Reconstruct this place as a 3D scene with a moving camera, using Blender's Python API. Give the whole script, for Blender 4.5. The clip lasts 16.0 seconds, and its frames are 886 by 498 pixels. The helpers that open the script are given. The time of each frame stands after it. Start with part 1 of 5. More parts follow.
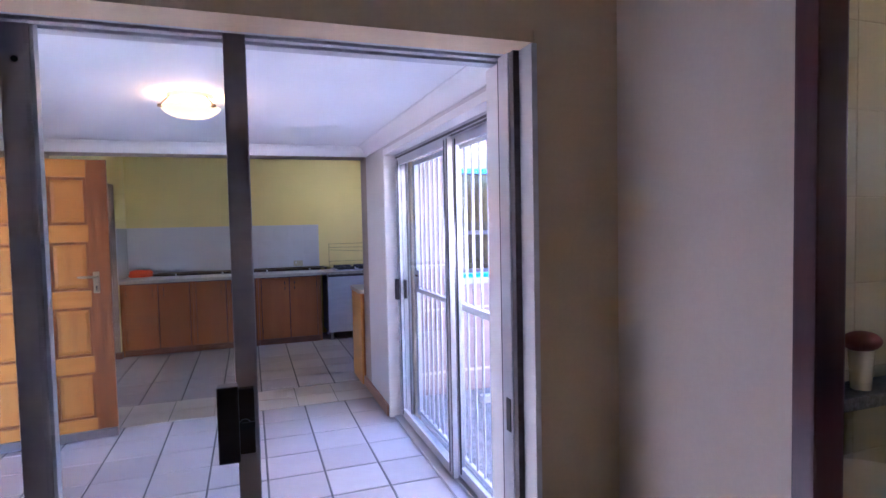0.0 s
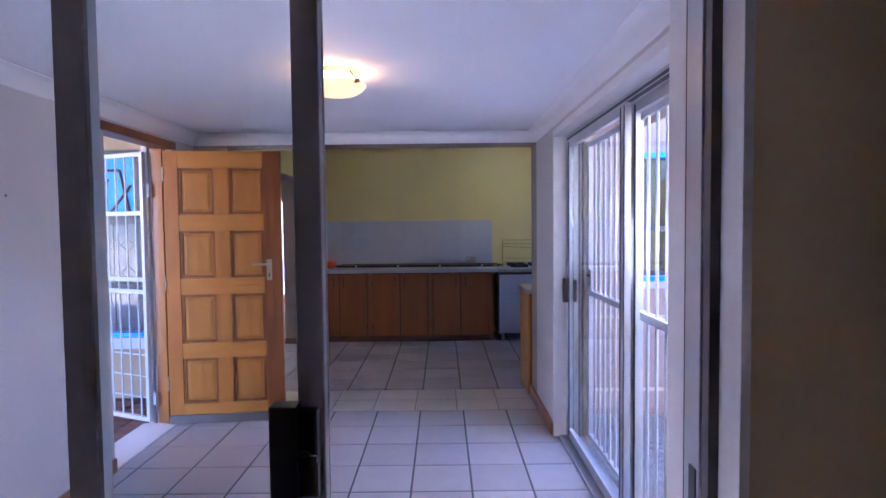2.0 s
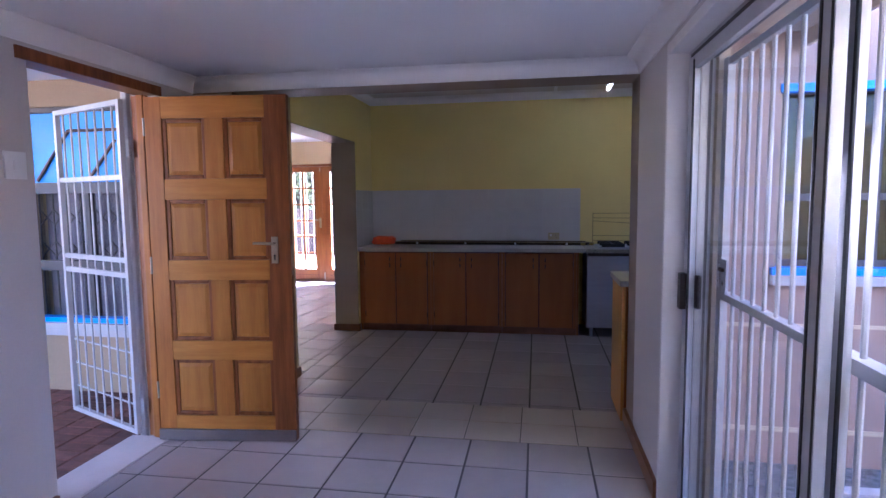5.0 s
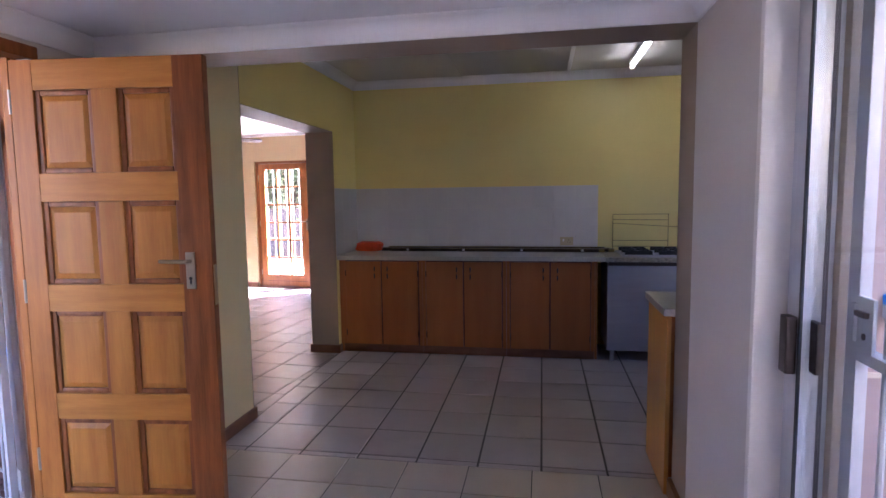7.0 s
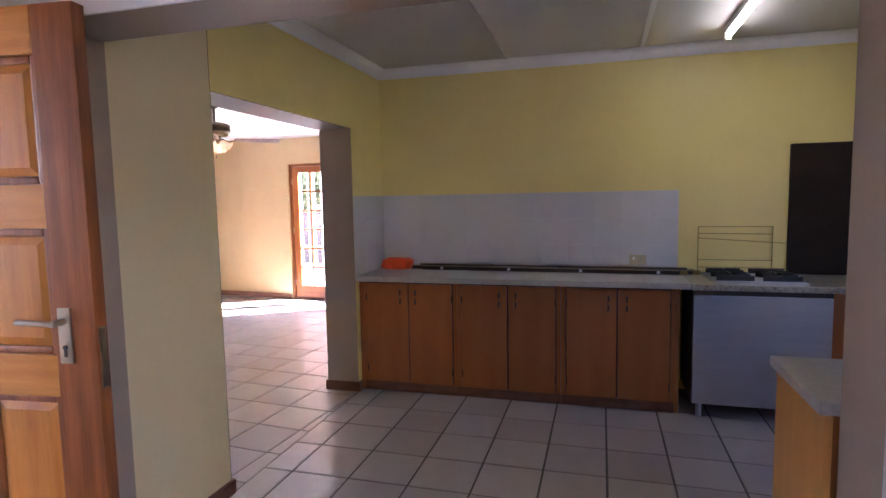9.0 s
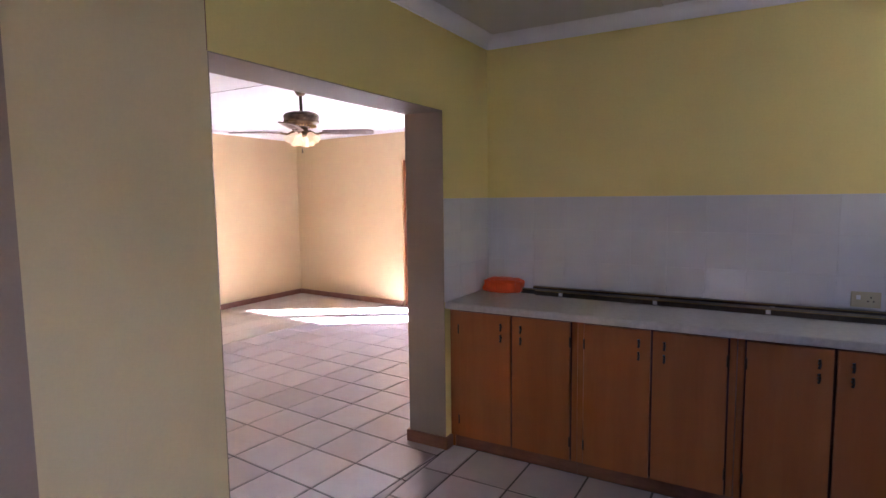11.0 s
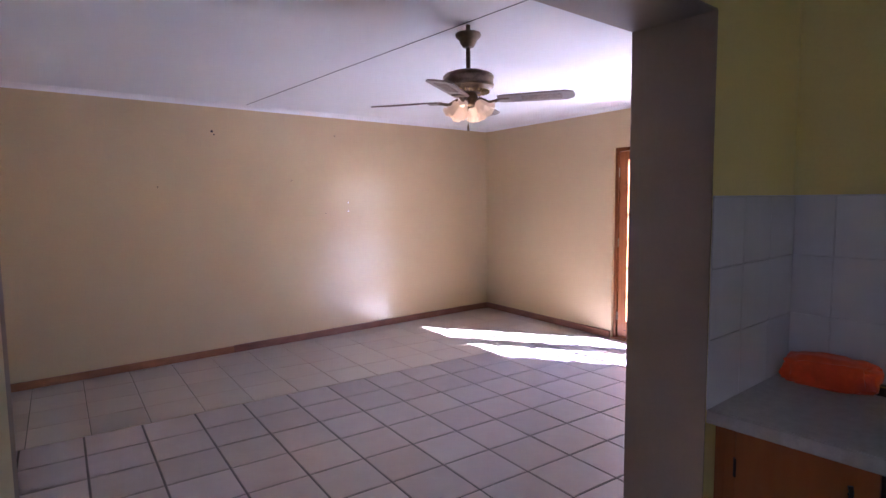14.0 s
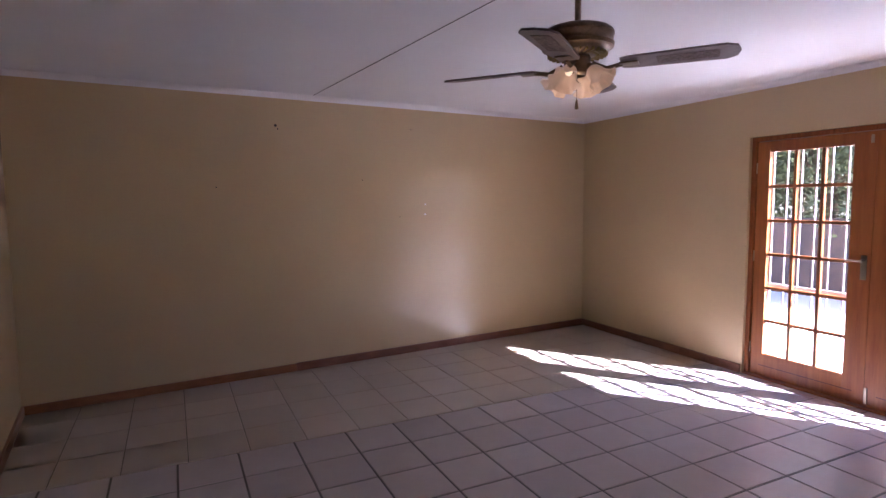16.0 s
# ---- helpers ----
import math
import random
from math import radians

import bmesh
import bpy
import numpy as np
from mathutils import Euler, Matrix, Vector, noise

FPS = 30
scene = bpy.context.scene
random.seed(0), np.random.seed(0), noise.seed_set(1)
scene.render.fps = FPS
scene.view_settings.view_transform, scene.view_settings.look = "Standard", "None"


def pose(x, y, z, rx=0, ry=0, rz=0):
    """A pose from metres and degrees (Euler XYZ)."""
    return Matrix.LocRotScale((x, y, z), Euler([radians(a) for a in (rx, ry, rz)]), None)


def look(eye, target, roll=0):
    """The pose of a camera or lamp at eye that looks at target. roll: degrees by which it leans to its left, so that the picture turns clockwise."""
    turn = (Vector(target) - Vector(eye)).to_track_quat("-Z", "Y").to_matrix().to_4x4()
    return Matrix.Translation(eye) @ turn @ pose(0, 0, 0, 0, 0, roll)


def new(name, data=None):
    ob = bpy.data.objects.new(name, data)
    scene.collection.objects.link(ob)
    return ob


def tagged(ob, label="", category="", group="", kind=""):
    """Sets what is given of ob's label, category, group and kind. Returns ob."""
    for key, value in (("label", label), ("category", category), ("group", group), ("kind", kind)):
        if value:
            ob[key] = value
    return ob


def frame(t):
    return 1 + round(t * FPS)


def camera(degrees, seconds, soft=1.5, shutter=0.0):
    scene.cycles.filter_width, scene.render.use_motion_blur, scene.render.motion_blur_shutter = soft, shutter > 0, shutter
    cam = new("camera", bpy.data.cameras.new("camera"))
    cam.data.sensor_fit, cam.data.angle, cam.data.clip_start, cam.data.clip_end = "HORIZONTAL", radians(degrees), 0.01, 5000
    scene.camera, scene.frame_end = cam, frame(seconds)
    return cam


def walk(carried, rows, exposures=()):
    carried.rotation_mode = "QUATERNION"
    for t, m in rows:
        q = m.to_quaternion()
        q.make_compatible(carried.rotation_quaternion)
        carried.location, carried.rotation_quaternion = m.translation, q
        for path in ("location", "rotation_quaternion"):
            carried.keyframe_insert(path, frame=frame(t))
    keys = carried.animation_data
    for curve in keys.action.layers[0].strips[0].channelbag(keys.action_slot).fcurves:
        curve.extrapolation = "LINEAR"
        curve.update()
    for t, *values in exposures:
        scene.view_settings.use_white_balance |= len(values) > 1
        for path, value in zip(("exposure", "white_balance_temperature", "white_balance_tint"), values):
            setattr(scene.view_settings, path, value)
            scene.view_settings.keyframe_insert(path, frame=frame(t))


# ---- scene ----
cam = camera(76.7, 16.0)
PATH = [
    (0, (0.134, 0.187, 1.526), (0.784, 2.076, 1.431), -1.2),
    (0.5, (0.21, 0.264, 1.519), (0.608, 2.222, 1.428), -1.2),
    (1, (0.294, 0.342, 1.523), (0.472, 2.332, 1.431), -0.9),
    (1.5, (0.356, 0.454, 1.506), (0.416, 2.45, 1.411), -0.6),
    (2, (0.374, 0.633, 1.464), (0.375, 2.632, 1.379), -0.6),
    (2.5, (0.409, 0.805, 1.456), (0.378, 2.802, 1.364), -0.5),
    (3, (0.483, 1.0, 1.452), (0.421, 2.996, 1.341), -0.6),
    (3.5, (0.56, 1.182, 1.441), (0.411, 3.172, 1.31), -0.7),
    (4, (0.581, 1.38, 1.431), (0.345, 3.358, 1.26), -0.7),
    (4.2, (0.583, 1.467, 1.43), (0.319, 3.442, 1.256), -0.6),
    (6.5, (0.504, 2.458, 1.436), (0.151, 4.418, 1.251), -0.6),
    (7, (0.523, 2.709, 1.437), (0.175, 4.67, 1.253), -0.8),
    (7.5, (0.56, 2.945, 1.446), (0.204, 4.904, 1.261), -0.9),
    (8, (0.534, 3.188, 1.445), (0.151, 5.142, 1.262), -0.7),
    (8.2, (0.516, 3.282, 1.457), (0.119, 5.234, 1.276), -0.8),
    (10.3, (0.421, 4.343, 1.517), (-0.442, 6.138, 1.336), -0.7),
    (10.5, (0.371, 4.467, 1.514), (-0.525, 6.247, 1.336), -0.6),
    (11, (0.304, 4.726, 1.541), (-0.69, 6.451, 1.356), -0.7),
    (11.5, (0.217, 4.99, 1.548), (-0.904, 6.635, 1.357), -0.8),
    (12, (0.052, 5.21, 1.549), (-1.159, 6.791, 1.36), -0.9),
    (12.5, (-0.085, 5.421, 1.515), (-1.346, 6.963, 1.332), -0.6),
    (13, (-0.226, 5.644, 1.53), (-1.572, 7.112, 1.352), -0.8),
    (13.5, (-0.393, 5.858, 1.526), (-1.862, 7.204, 1.346), -0.6),
    (14, (-0.605, 6.007, 1.53), (-2.145, 7.272, 1.353), -0.6),
    (14.5, (-0.796, 6.143, 1.534), (-2.376, 7.355, 1.353), -0.8),
    (15, (-0.937, 6.287, 1.545), (-2.581, 7.414, 1.371), -0.6),
    (15.5, (-1.07, 6.408, 1.544), (-2.765, 7.455, 1.367), -0.5),
    (16, (-1.268, 6.504, 1.553), (-2.982, 7.519, 1.377), -0.5),
]

EXPOSURES = [
    (0.0, 6.58, 4750, 32), (0.5, 6.3, 4750, 32), (1.5, 6.05, 4700, 32), (3.0, 5.6, 4700, 32), (4.0, 5.35, 4750, 31), (6.5, 5.6, 5150, 31),
    (7.0, 5.8, 5250, 31), (8.0, 6.05, 5450, 30), (10.5, 6.28, 5400, 31), (12.0, 5.85, 5150, 32), (14.0, 5.2, 4920, 34), (16.0, 4.22, 5250, 35),
]
walk(cam, [(t, look(eye, target, roll)) for t, eye, target, roll in PATH], EXPOSURES)

# ---------------------------------------------------------------- light
SUN_WAY = Vector((-1.06, -0.685, -1.0))
world = bpy.data.worlds.new("sky")
scene.world = world
world.use_nodes = True
wn = world.node_tree
wn.nodes.clear()
sky = wn.nodes.new("ShaderNodeTexSky")
sky.sky_type, sky.sun_disc = "NISHITA", False
sky.sun_elevation, sky.sun_rotation = math.atan2(1.0, math.hypot(1.06, 0.685)), math.atan2(1.06, 0.685)
back = wn.nodes.new("ShaderNodeBackground")
back.inputs[1].default_value = 0.044
wout = wn.nodes.new("ShaderNodeOutputWorld")
wn.links.new(sky.outputs[0], back.inputs[0])
wn.links.new(back.outputs[0], wout.inputs[0])
sun = new("sun", bpy.data.lights.new("sun", "SUN"))
sun.data.energy, sun.data.angle, sun.data.color = 5.0, radians(0.5), (1.0, 0.94, 0.84)
sun.matrix_world = look(Vector((0, 0, 20)), Vector((0, 0, 20)) + SUN_WAY)


def bulb(name, at, watts, colour, size):
    lamp = new(name, bpy.data.lights.new(name, "POINT"))
    lamp.data.energy, lamp.data.color, lamp.data.shadow_soft_size = watts, colour, size
    lamp.location = at
    return lamp


DINING_LAMP = (-0.13, 3.36)
FAN = (-2.97, 8.145)

# ---------------------------------------------------------------- materials
def material(name, colour, rough=0.6, metal=0.0, var=0.12, scale=3.0, fine=60.0, bump=0.15, tint=None, per_object=0.0, grain=None, spec=0.5, gloss_var=0.08):
    """Paint-like surface: two scales of colour variation and a fine relief. grain: stretch of the noise along x, y, z for wood."""
    m = bpy.data.materials.new(name)
    m.use_nodes = True
    t = m.node_tree
    b = t.nodes["Principled BSDF"]
    co = t.nodes.new("ShaderNodeTexCoord")
    mp = t.nodes.new("ShaderNodeMapping")
    mp.inputs["Scale"].default_value = grain or (1, 1, 1)
    t.links.new(co.outputs["Object"], mp.inputs["Vector"])
    big, small = t.nodes.new("ShaderNodeTexNoise"), t.nodes.new("ShaderNodeTexNoise")
    big.inputs["Scale"].default_value, small.inputs["Scale"].default_value = scale, fine
    big.inputs["Detail"].default_value, small.inputs["Detail"].default_value = 5, 3
    for n in (big, small):
        t.links.new(mp.outputs[0], n.inputs["Vector"])
    mix = t.nodes.new("ShaderNodeMix")
    mix.data_type = "RGBA"
    dark = [c * (1 - var) for c in colour] if tint is None else tint
    lite = [min(1, c * (1 + var * 0.6)) for c in colour] if tint is None else colour
    mix.inputs[6].default_value, mix.inputs[7].default_value = (*dark, 1), (*lite, 1)
    add = t.nodes.new("ShaderNodeMath")
    add.operation = "MULTIPLY_ADD"
    t.links.new(small.outputs[0], add.inputs[0])
    add.inputs[1].default_value = 0.35
    t.links.new(big.outputs[0], add.inputs[2])
    ramp = t.nodes.new("ShaderNodeMapRange")
    ramp.inputs["From Min"].default_value, ramp.inputs["From Max"].default_value = 0.45, 0.9
    t.links.new(add.outputs[0], ramp.inputs["Value"])
    t.links.new(ramp.outputs[0], mix.inputs[0])
    colour_out = mix.outputs[2]
    if per_object:
        info = t.nodes.new("ShaderNodeObjectInfo")
        hsv = t.nodes.new("ShaderNodeHueSaturation")
        r = t.nodes.new("ShaderNodeMapRange")
        r.inputs["To Min"].default_value, r.inputs["To Max"].default_value = 1 - per_object, 1 + per_object
        t.links.new(info.outputs["Random"], r.inputs["Value"])
        t.links.new(r.outputs[0], hsv.inputs["Value"])
        t.links.new(colour_out, hsv.inputs["Color"])
        shift = t.nodes.new("ShaderNodeVectorMath")
        t.links.new(mp.outputs[0], shift.inputs[0])
        far = t.nodes.new("ShaderNodeMath")
        far.operation = "MULTIPLY"
        far.inputs[1].default_value = 37.0
        t.links.new(info.outputs["Random"], far.inputs[0])
        t.links.new(far.outputs[0], shift.inputs[1])
        for n in (big, small):
            t.links.new(shift.outputs[0], n.inputs["Vector"])
        colour_out = hsv.outputs[0]
    t.links.new(colour_out, b.inputs["Base Color"])
    rr = t.nodes.new("ShaderNodeMapRange")
    rr.inputs["To Min"].default_value, rr.inputs["To Max"].default_value = max(0.02, rough - gloss_var), min(1, rough + gloss_var)
    t.links.new(big.outputs[0], rr.inputs["Value"])
    t.links.new(rr.outputs[0], b.inputs["Roughness"])
    b.inputs["Metallic"].default_value = metal
    b.inputs["Specular IOR Level"].default_value = spec
    if bump:
        bp = t.nodes.new("ShaderNodeBump")
        bp.inputs["Strength"].default_value, bp.inputs["Distance"].default_value = bump, 0.004
        t.links.new(add.outputs[0], bp.inputs["Height"])
        t.links.new(bp.outputs[0], b.inputs["Normal"])
    return m


def glass(name, tint=(1, 1, 1), rough=0.0):
    """Thin clear pane: mostly see-through, with a Fresnel gloss."""
    m = bpy.data.materials.new(name)
    m.use_nodes = True
    t = m.node_tree
    t.nodes.clear()
    out, mix = t.nodes.new("ShaderNodeOutputMaterial"), t.nodes.new("ShaderNodeMixShader")
    clear, gloss = t.nodes.new("ShaderNodeBsdfTransparent"), t.nodes.new("ShaderNodeBsdfGlossy")
    lw, power, fres = t.nodes.new("ShaderNodeLayerWeight"), t.nodes.new("ShaderNodeMath"), t.nodes.new("ShaderNodeMath")
    power.operation, fres.operation = "POWER", "MULTIPLY_ADD"
    power.inputs[1].default_value = 5.0
    fres.inputs[1].default_value, fres.inputs[2].default_value = 0.5, 0.025
    t.links.new(lw.outputs["Facing"], power.inputs[0])
    t.links.new(power.outputs[0], fres.inputs[0])
    clear.inputs[0].default_value = (*tint, 1)
    gloss.inputs["Roughness"].default_value = rough
    t.links.new(fres.outputs[0], mix.inputs[0])
    t.links.new(clear.outputs[0], mix.inputs[1])
    t.links.new(gloss.outputs[0], mix.inputs[2])
    t.links.new(mix.outputs[0], out.inputs[0])
    return m


def glow(name, colour, strength, edge=None):
    m = bpy.data.materials.new(name)
    m.use_nodes = True
    b = m.node_tree.nodes["Principled BSDF"]
    b.inputs["Base Color"].default_value = (*(edge or colour), 1)
    b.inputs["Emission Color"].default_value = (*colour, 1)
    b.inputs["Emission Strength"].default_value = strength
    b.inputs["Roughness"].default_value = 0.3
    return m


def floor_tile(name, colour, rough, relief):
    """Glazed clay tile with a slate-like moulded face: broad ridges, fine pitting, cloudy glaze, each tile a little different."""
    m = material(name, colour, rough, var=0.04, scale=7, fine=45, bump=0.0, gloss_var=0.0, per_object=0.07, spec=0.5)
    t = m.node_tree
    b = t.nodes["Principled BSDF"]
    co, info = t.nodes.new("ShaderNodeTexCoord"), t.nodes.new("ShaderNodeObjectInfo")
    far, shift = t.nodes.new("ShaderNodeMath"), t.nodes.new("ShaderNodeVectorMath")
    far.operation, far.inputs[1].default_value = "MULTIPLY", 53.0
    t.links.new(info.outputs["Random"], far.inputs[0])
    t.links.new(co.outputs["Object"], shift.inputs[0])
    t.links.new(far.outputs[0], shift.inputs[1])
    ridge, pits = t.nodes.new("ShaderNodeTexNoise"), t.nodes.new("ShaderNodeTexNoise")
    ridge.inputs["Scale"].default_value, ridge.inputs["Detail"].default_value, ridge.inputs["Distortion"].default_value = 13.0, 3.0, 0.3
    pits.inputs["Scale"].default_value, pits.inputs["Detail"].default_value = 42.0, 2.0
    both = t.nodes.new("ShaderNodeMath")
    both.operation, both.inputs[1].default_value = "MULTIPLY_ADD", 0.16
    for n in (ridge, pits):
        t.links.new(shift.outputs[0], n.inputs["Vector"])
    t.links.new(pits.outputs[0], both.inputs[0])
    t.links.new(ridge.outputs[0], both.inputs[2])
    bp = t.nodes.new("ShaderNodeBump")
    bp.inputs["Strength"].default_value, bp.inputs["Distance"].default_value = relief, 0.006
    t.links.new(both.outputs[0], bp.inputs["Height"])
    t.links.new(bp.outputs[0], b.inputs["Normal"])
    return m


M = {}
M["dining_paint"] = material("warm grey wall paint", (0.56, 0.52, 0.50), 0.5, var=0.07, scale=1.2, fine=90, bump=0.10)
M["hall_paint"] = material("beige wall paint", (0.66, 0.49, 0.30), 0.6, var=0.08, scale=1.5, fine=90, bump=0.10)
M["grey_paint"] = material("pale grey wall paint", (0.74, 0.625, 0.49), 0.6, var=0.06, scale=1.5, fine=90, bump=0.10)
M["yellow_paint"] = material("olive yellow wall paint", (0.81, 0.675, 0.235), 0.45, var=0.06, scale=1.4, fine=90, bump=0.10)
M["cream_paint"] = material("pale yellow wall paint", (0.66, 0.555, 0.315), 0.5, var=0.06, scale=1.4, fine=90, bump=0.10)
M["living_paint"] = material("cream wall paint", (0.53, 0.405, 0.225), 0.22, var=0.06, scale=1.1, fine=80, bump=0.03, gloss_var=0.03)
# Whitish paint darkened to grey brown: the shade on the jambs is in this colour.
M["shaded_jamb_paint"] = material("jamb paint with shade mixed in", (0.32, 0.245, 0.185), 0.6, var=0.08, scale=2, fine=90, bump=0.12)
M["ceiling_paint"] = material("white ceiling paint", (0.76, 0.76, 0.78), 0.75, var=0.04, scale=1.0, fine=120, bump=0.06)
M["board_paint"] = material("off-white ceiling board paint", (0.60, 0.57, 0.52), 0.75, var=0.05, scale=1.0, fine=120, bump=0.06)
M["cornice_paint"] = material("white cornice paint", (0.78, 0.77, 0.78), 0.5, var=0.05, scale=2, fine=80, bump=0.06)
M["white_paint"] = material("white frame paint", (0.75, 0.72, 0.70), 0.45, var=0.06, scale=4, fine=70, bump=0.08)
M["tile"] = floor_tile("glazed cream floor tile", (0.41, 0.37, 0.365), 0.27, 0.16)
M["tile_tan"] = floor_tile("tan floor tile", (0.40, 0.345, 0.28), 0.32, 0.08)
M["grout"] = material("dark grey grout", (0.075, 0.07, 0.072), 0.9, var=0.25, scale=6, fine=150, bump=0.4)
M["wall_tile"] = material("white glazed wall tile", (0.64, 0.625, 0.63), 0.11, var=0.03, scale=6, fine=40, bump=0.03, gloss_var=0.0, per_object=0.02, spec=0.4)
M["wall_grout"] = material("pale grout", (0.68, 0.67, 0.68), 0.7, var=0.05, scale=8, fine=150, bump=0.2)
M["door_wood"] = material("varnished orange pine", (0.39, 0.145, 0.023), 0.42, tint=(0.26, 0.087, 0.015), scale=2.2, fine=14, bump=0.08, grain=(14, 14, 1.2), spec=0.2)
M["door_wood_x"] = material("varnished pine rail", (0.46, 0.20, 0.036), 0.42, tint=(0.35, 0.135, 0.022), scale=2.2, fine=14, bump=0.08, grain=(1.2, 14, 14), spec=0.2)
M["door_panel"] = material("varnished pine panel", (0.43, 0.185, 0.034), 0.40, tint=(0.30, 0.11, 0.019), scale=1.8, fine=12, bump=0.06, grain=(9, 9, 0.8), spec=0.2)
M["door_dark"] = material("red brown varnished stile", (0.27, 0.095, 0.026), 0.36, tint=(0.13, 0.04, 0.012), scale=2.0, fine=14, bump=0.08, grain=(16, 16, 1.0), spec=0.25)
M["weather_bar"] = material("dark grey brown painted bar", (0.13, 0.105, 0.10), 0.5, var=0.15, scale=6, fine=60, bump=0.1)
M["jamb_seal"] = material("dark grey groove", (0.06, 0.052, 0.065), 0.55, var=0.15, bump=0.03)
M["mahogany"] = material("dark mahogany paint", (0.07, 0.018, 0.02), 0.35, var=0.3, scale=3, fine=30, bump=0.05, grain=(10, 10, 1))
M["french_wood"] = material("red orange meranti", (0.37, 0.13, 0.03), 0.35, tint=(0.25, 0.075, 0.018), scale=2.0, fine=14, bump=0.08, grain=(14, 14, 1.0))
M["cabinet_wood"] = material("orange brown cabinet veneer", (0.37, 0.13, 0.036), 0.42, tint=(0.31, 0.102, 0.028), scale=1.3, fine=10, bump=0.03, grain=(7, 7, 0.7), spec=0.3)
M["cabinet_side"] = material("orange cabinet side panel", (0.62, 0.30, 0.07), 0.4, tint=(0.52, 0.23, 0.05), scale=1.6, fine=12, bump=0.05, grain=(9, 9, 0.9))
M["skirting"] = material("brown skirting wood", (0.22, 0.095, 0.05), 0.45, tint=(0.14, 0.055, 0.03), scale=2.0, fine=16, bump=0.08, grain=(3, 3, 12))
M["skirting_pine"] = material("orange pine skirting", (0.30, 0.13, 0.05), 0.4, tint=(0.20, 0.085, 0.033), scale=2.0, fine=16, bump=0.08, grain=(3, 3, 12))
M["counter"] = material("pale grey laminate", (0.50, 0.48, 0.465), 0.34, tint=(0.41, 0.39, 0.38), scale=40, fine=160, bump=0.03, gloss_var=0.0)
M["granite"] = material("speckled beige counter", (0.42, 0.38, 0.30), 0.3, tint=(0.16, 0.14, 0.11), scale=60, fine=220, bump=0.03)
M["steel"] = material("brushed grey metal", (0.42, 0.42, 0.45), 0.42, 0.6, var=0.08, scale=3, fine=60, bump=0.03, grain=(1, 1, 8))
M["chrome"] = material("satin nickel", (0.42, 0.36, 0.28), 0.36, 1.0, var=0.08, scale=20, fine=120, bump=0.02)
M["board_dark"] = material("dark brown stained board", (0.022, 0.014, 0.012), 0.75, var=0.3, scale=4, fine=40, bump=0.1, spec=0.2)
M["black"] = material("black enamel", (0.015, 0.015, 0.016), 0.35, var=0.3, scale=10, fine=80, bump=0.05)
M["dark_plastic"] = material("dark brown plastic", (0.028, 0.016, 0.014), 0.35, var=0.2, scale=8, fine=60, bump=0.05)
M["aluminium"] = material("grey brown aluminium", (0.40, 0.35, 0.36), 0.4, 0.15, var=0.1, scale=5, fine=60, bump=0.03)
M["alu_pale"] = material("silver aluminium", (0.47, 0.47, 0.50), 0.33, 0.25, var=0.1, scale=5, fine=60, bump=0.03)
M["rubber"] = material("black glazing seal", (0.012, 0.012, 0.014), 0.6, var=0.2, bump=0.0)
M["gate_paint"] = material("white enamelled steel", (0.42, 0.41, 0.43), 0.35, var=0.10, scale=12, fine=80, bump=0.08)
M["glass"] = glass("clear glass", (0.96, 0.98, 0.98))
# Tint holds back daylight through the kitchen window and darkens the view in.
M["tinted"] = glass("glass tinted to dim the kitchen", (0.60, 0.62, 0.66))
M["wire"] = material("dull brass wire", (0.36, 0.27, 0.10), 0.4, 0.7, var=0.2, scale=20, bump=0.0)
M["orange"] = material("bright orange plastic", (0.88, 0.105, 0.012), 0.45, var=0.15, scale=18, fine=60, bump=0.3)
M["rail_metal"] = material("dark bronze rail", (0.055, 0.040, 0.032), 0.33, 0.4, var=0.25, scale=10, fine=60, bump=0.05)
M["clip_white"] = material("white plastic", (0.75, 0.75, 0.74), 0.4, var=0.05, bump=0.02)
M["socket"] = material("beige plastic", (0.50, 0.44, 0.28), 0.4, var=0.08, bump=0.02)
M["fan_bronze"] = material("antique bronze", (0.20, 0.15, 0.10), 0.38, 0.6, var=0.35, scale=20, fine=90, bump=0.15)
M["fan_blade"] = material("washed brown blade", (0.25, 0.19, 0.17), 0.45, tint=(0.17, 0.12, 0.11), scale=3, fine=20, bump=0.05, grain=(2, 14, 14))
M["cane"] = material("woven cane inset", (0.20, 0.145, 0.12), 0.7, var=0.5, scale=70, fine=200, bump=0.5)
M["plaster_pink"] = material("pinkish plaster wall", (0.31, 0.225, 0.20), 0.85, var=0.12, scale=2.0, fine=70, bump=0.35)
M["plaster_tan"] = material("tan plaster wall", (0.29, 0.215, 0.14), 0.85, var=0.10, scale=2.0, fine=70, bump=0.35)
M["plaster_beige"] = material("beige plaster wall", (0.52, 0.42, 0.32), 0.85, var=0.10, scale=2.0, fine=70, bump=0.35)
M["blue"] = material("bright blue paint", (0.012, 0.26, 0.85), 0.4, var=0.12, scale=4, fine=60, bump=0.1)
M["sill_grey"] = material("grey concrete sill", (0.42, 0.40, 0.42), 0.8, var=0.12, scale=5, fine=80, bump=0.3)
M["dark_frame"] = material("dark window frame", (0.05, 0.045, 0.05), 0.5, var=0.2, bump=0.05)
# Dark colour for the sheet that gives the porch window an unlit inside.
M["curtain"] = material("grey purple backing sheet", (0.15, 0.13, 0.17), 0.9, var=0.35, scale=3, fine=60, bump=0.3, grain=(6, 6, 0.5))
M["sill_stone"] = material("pale smooth threshold stone", (0.56, 0.52, 0.52), 0.6, var=0.08, scale=5, fine=80, bump=0.1)
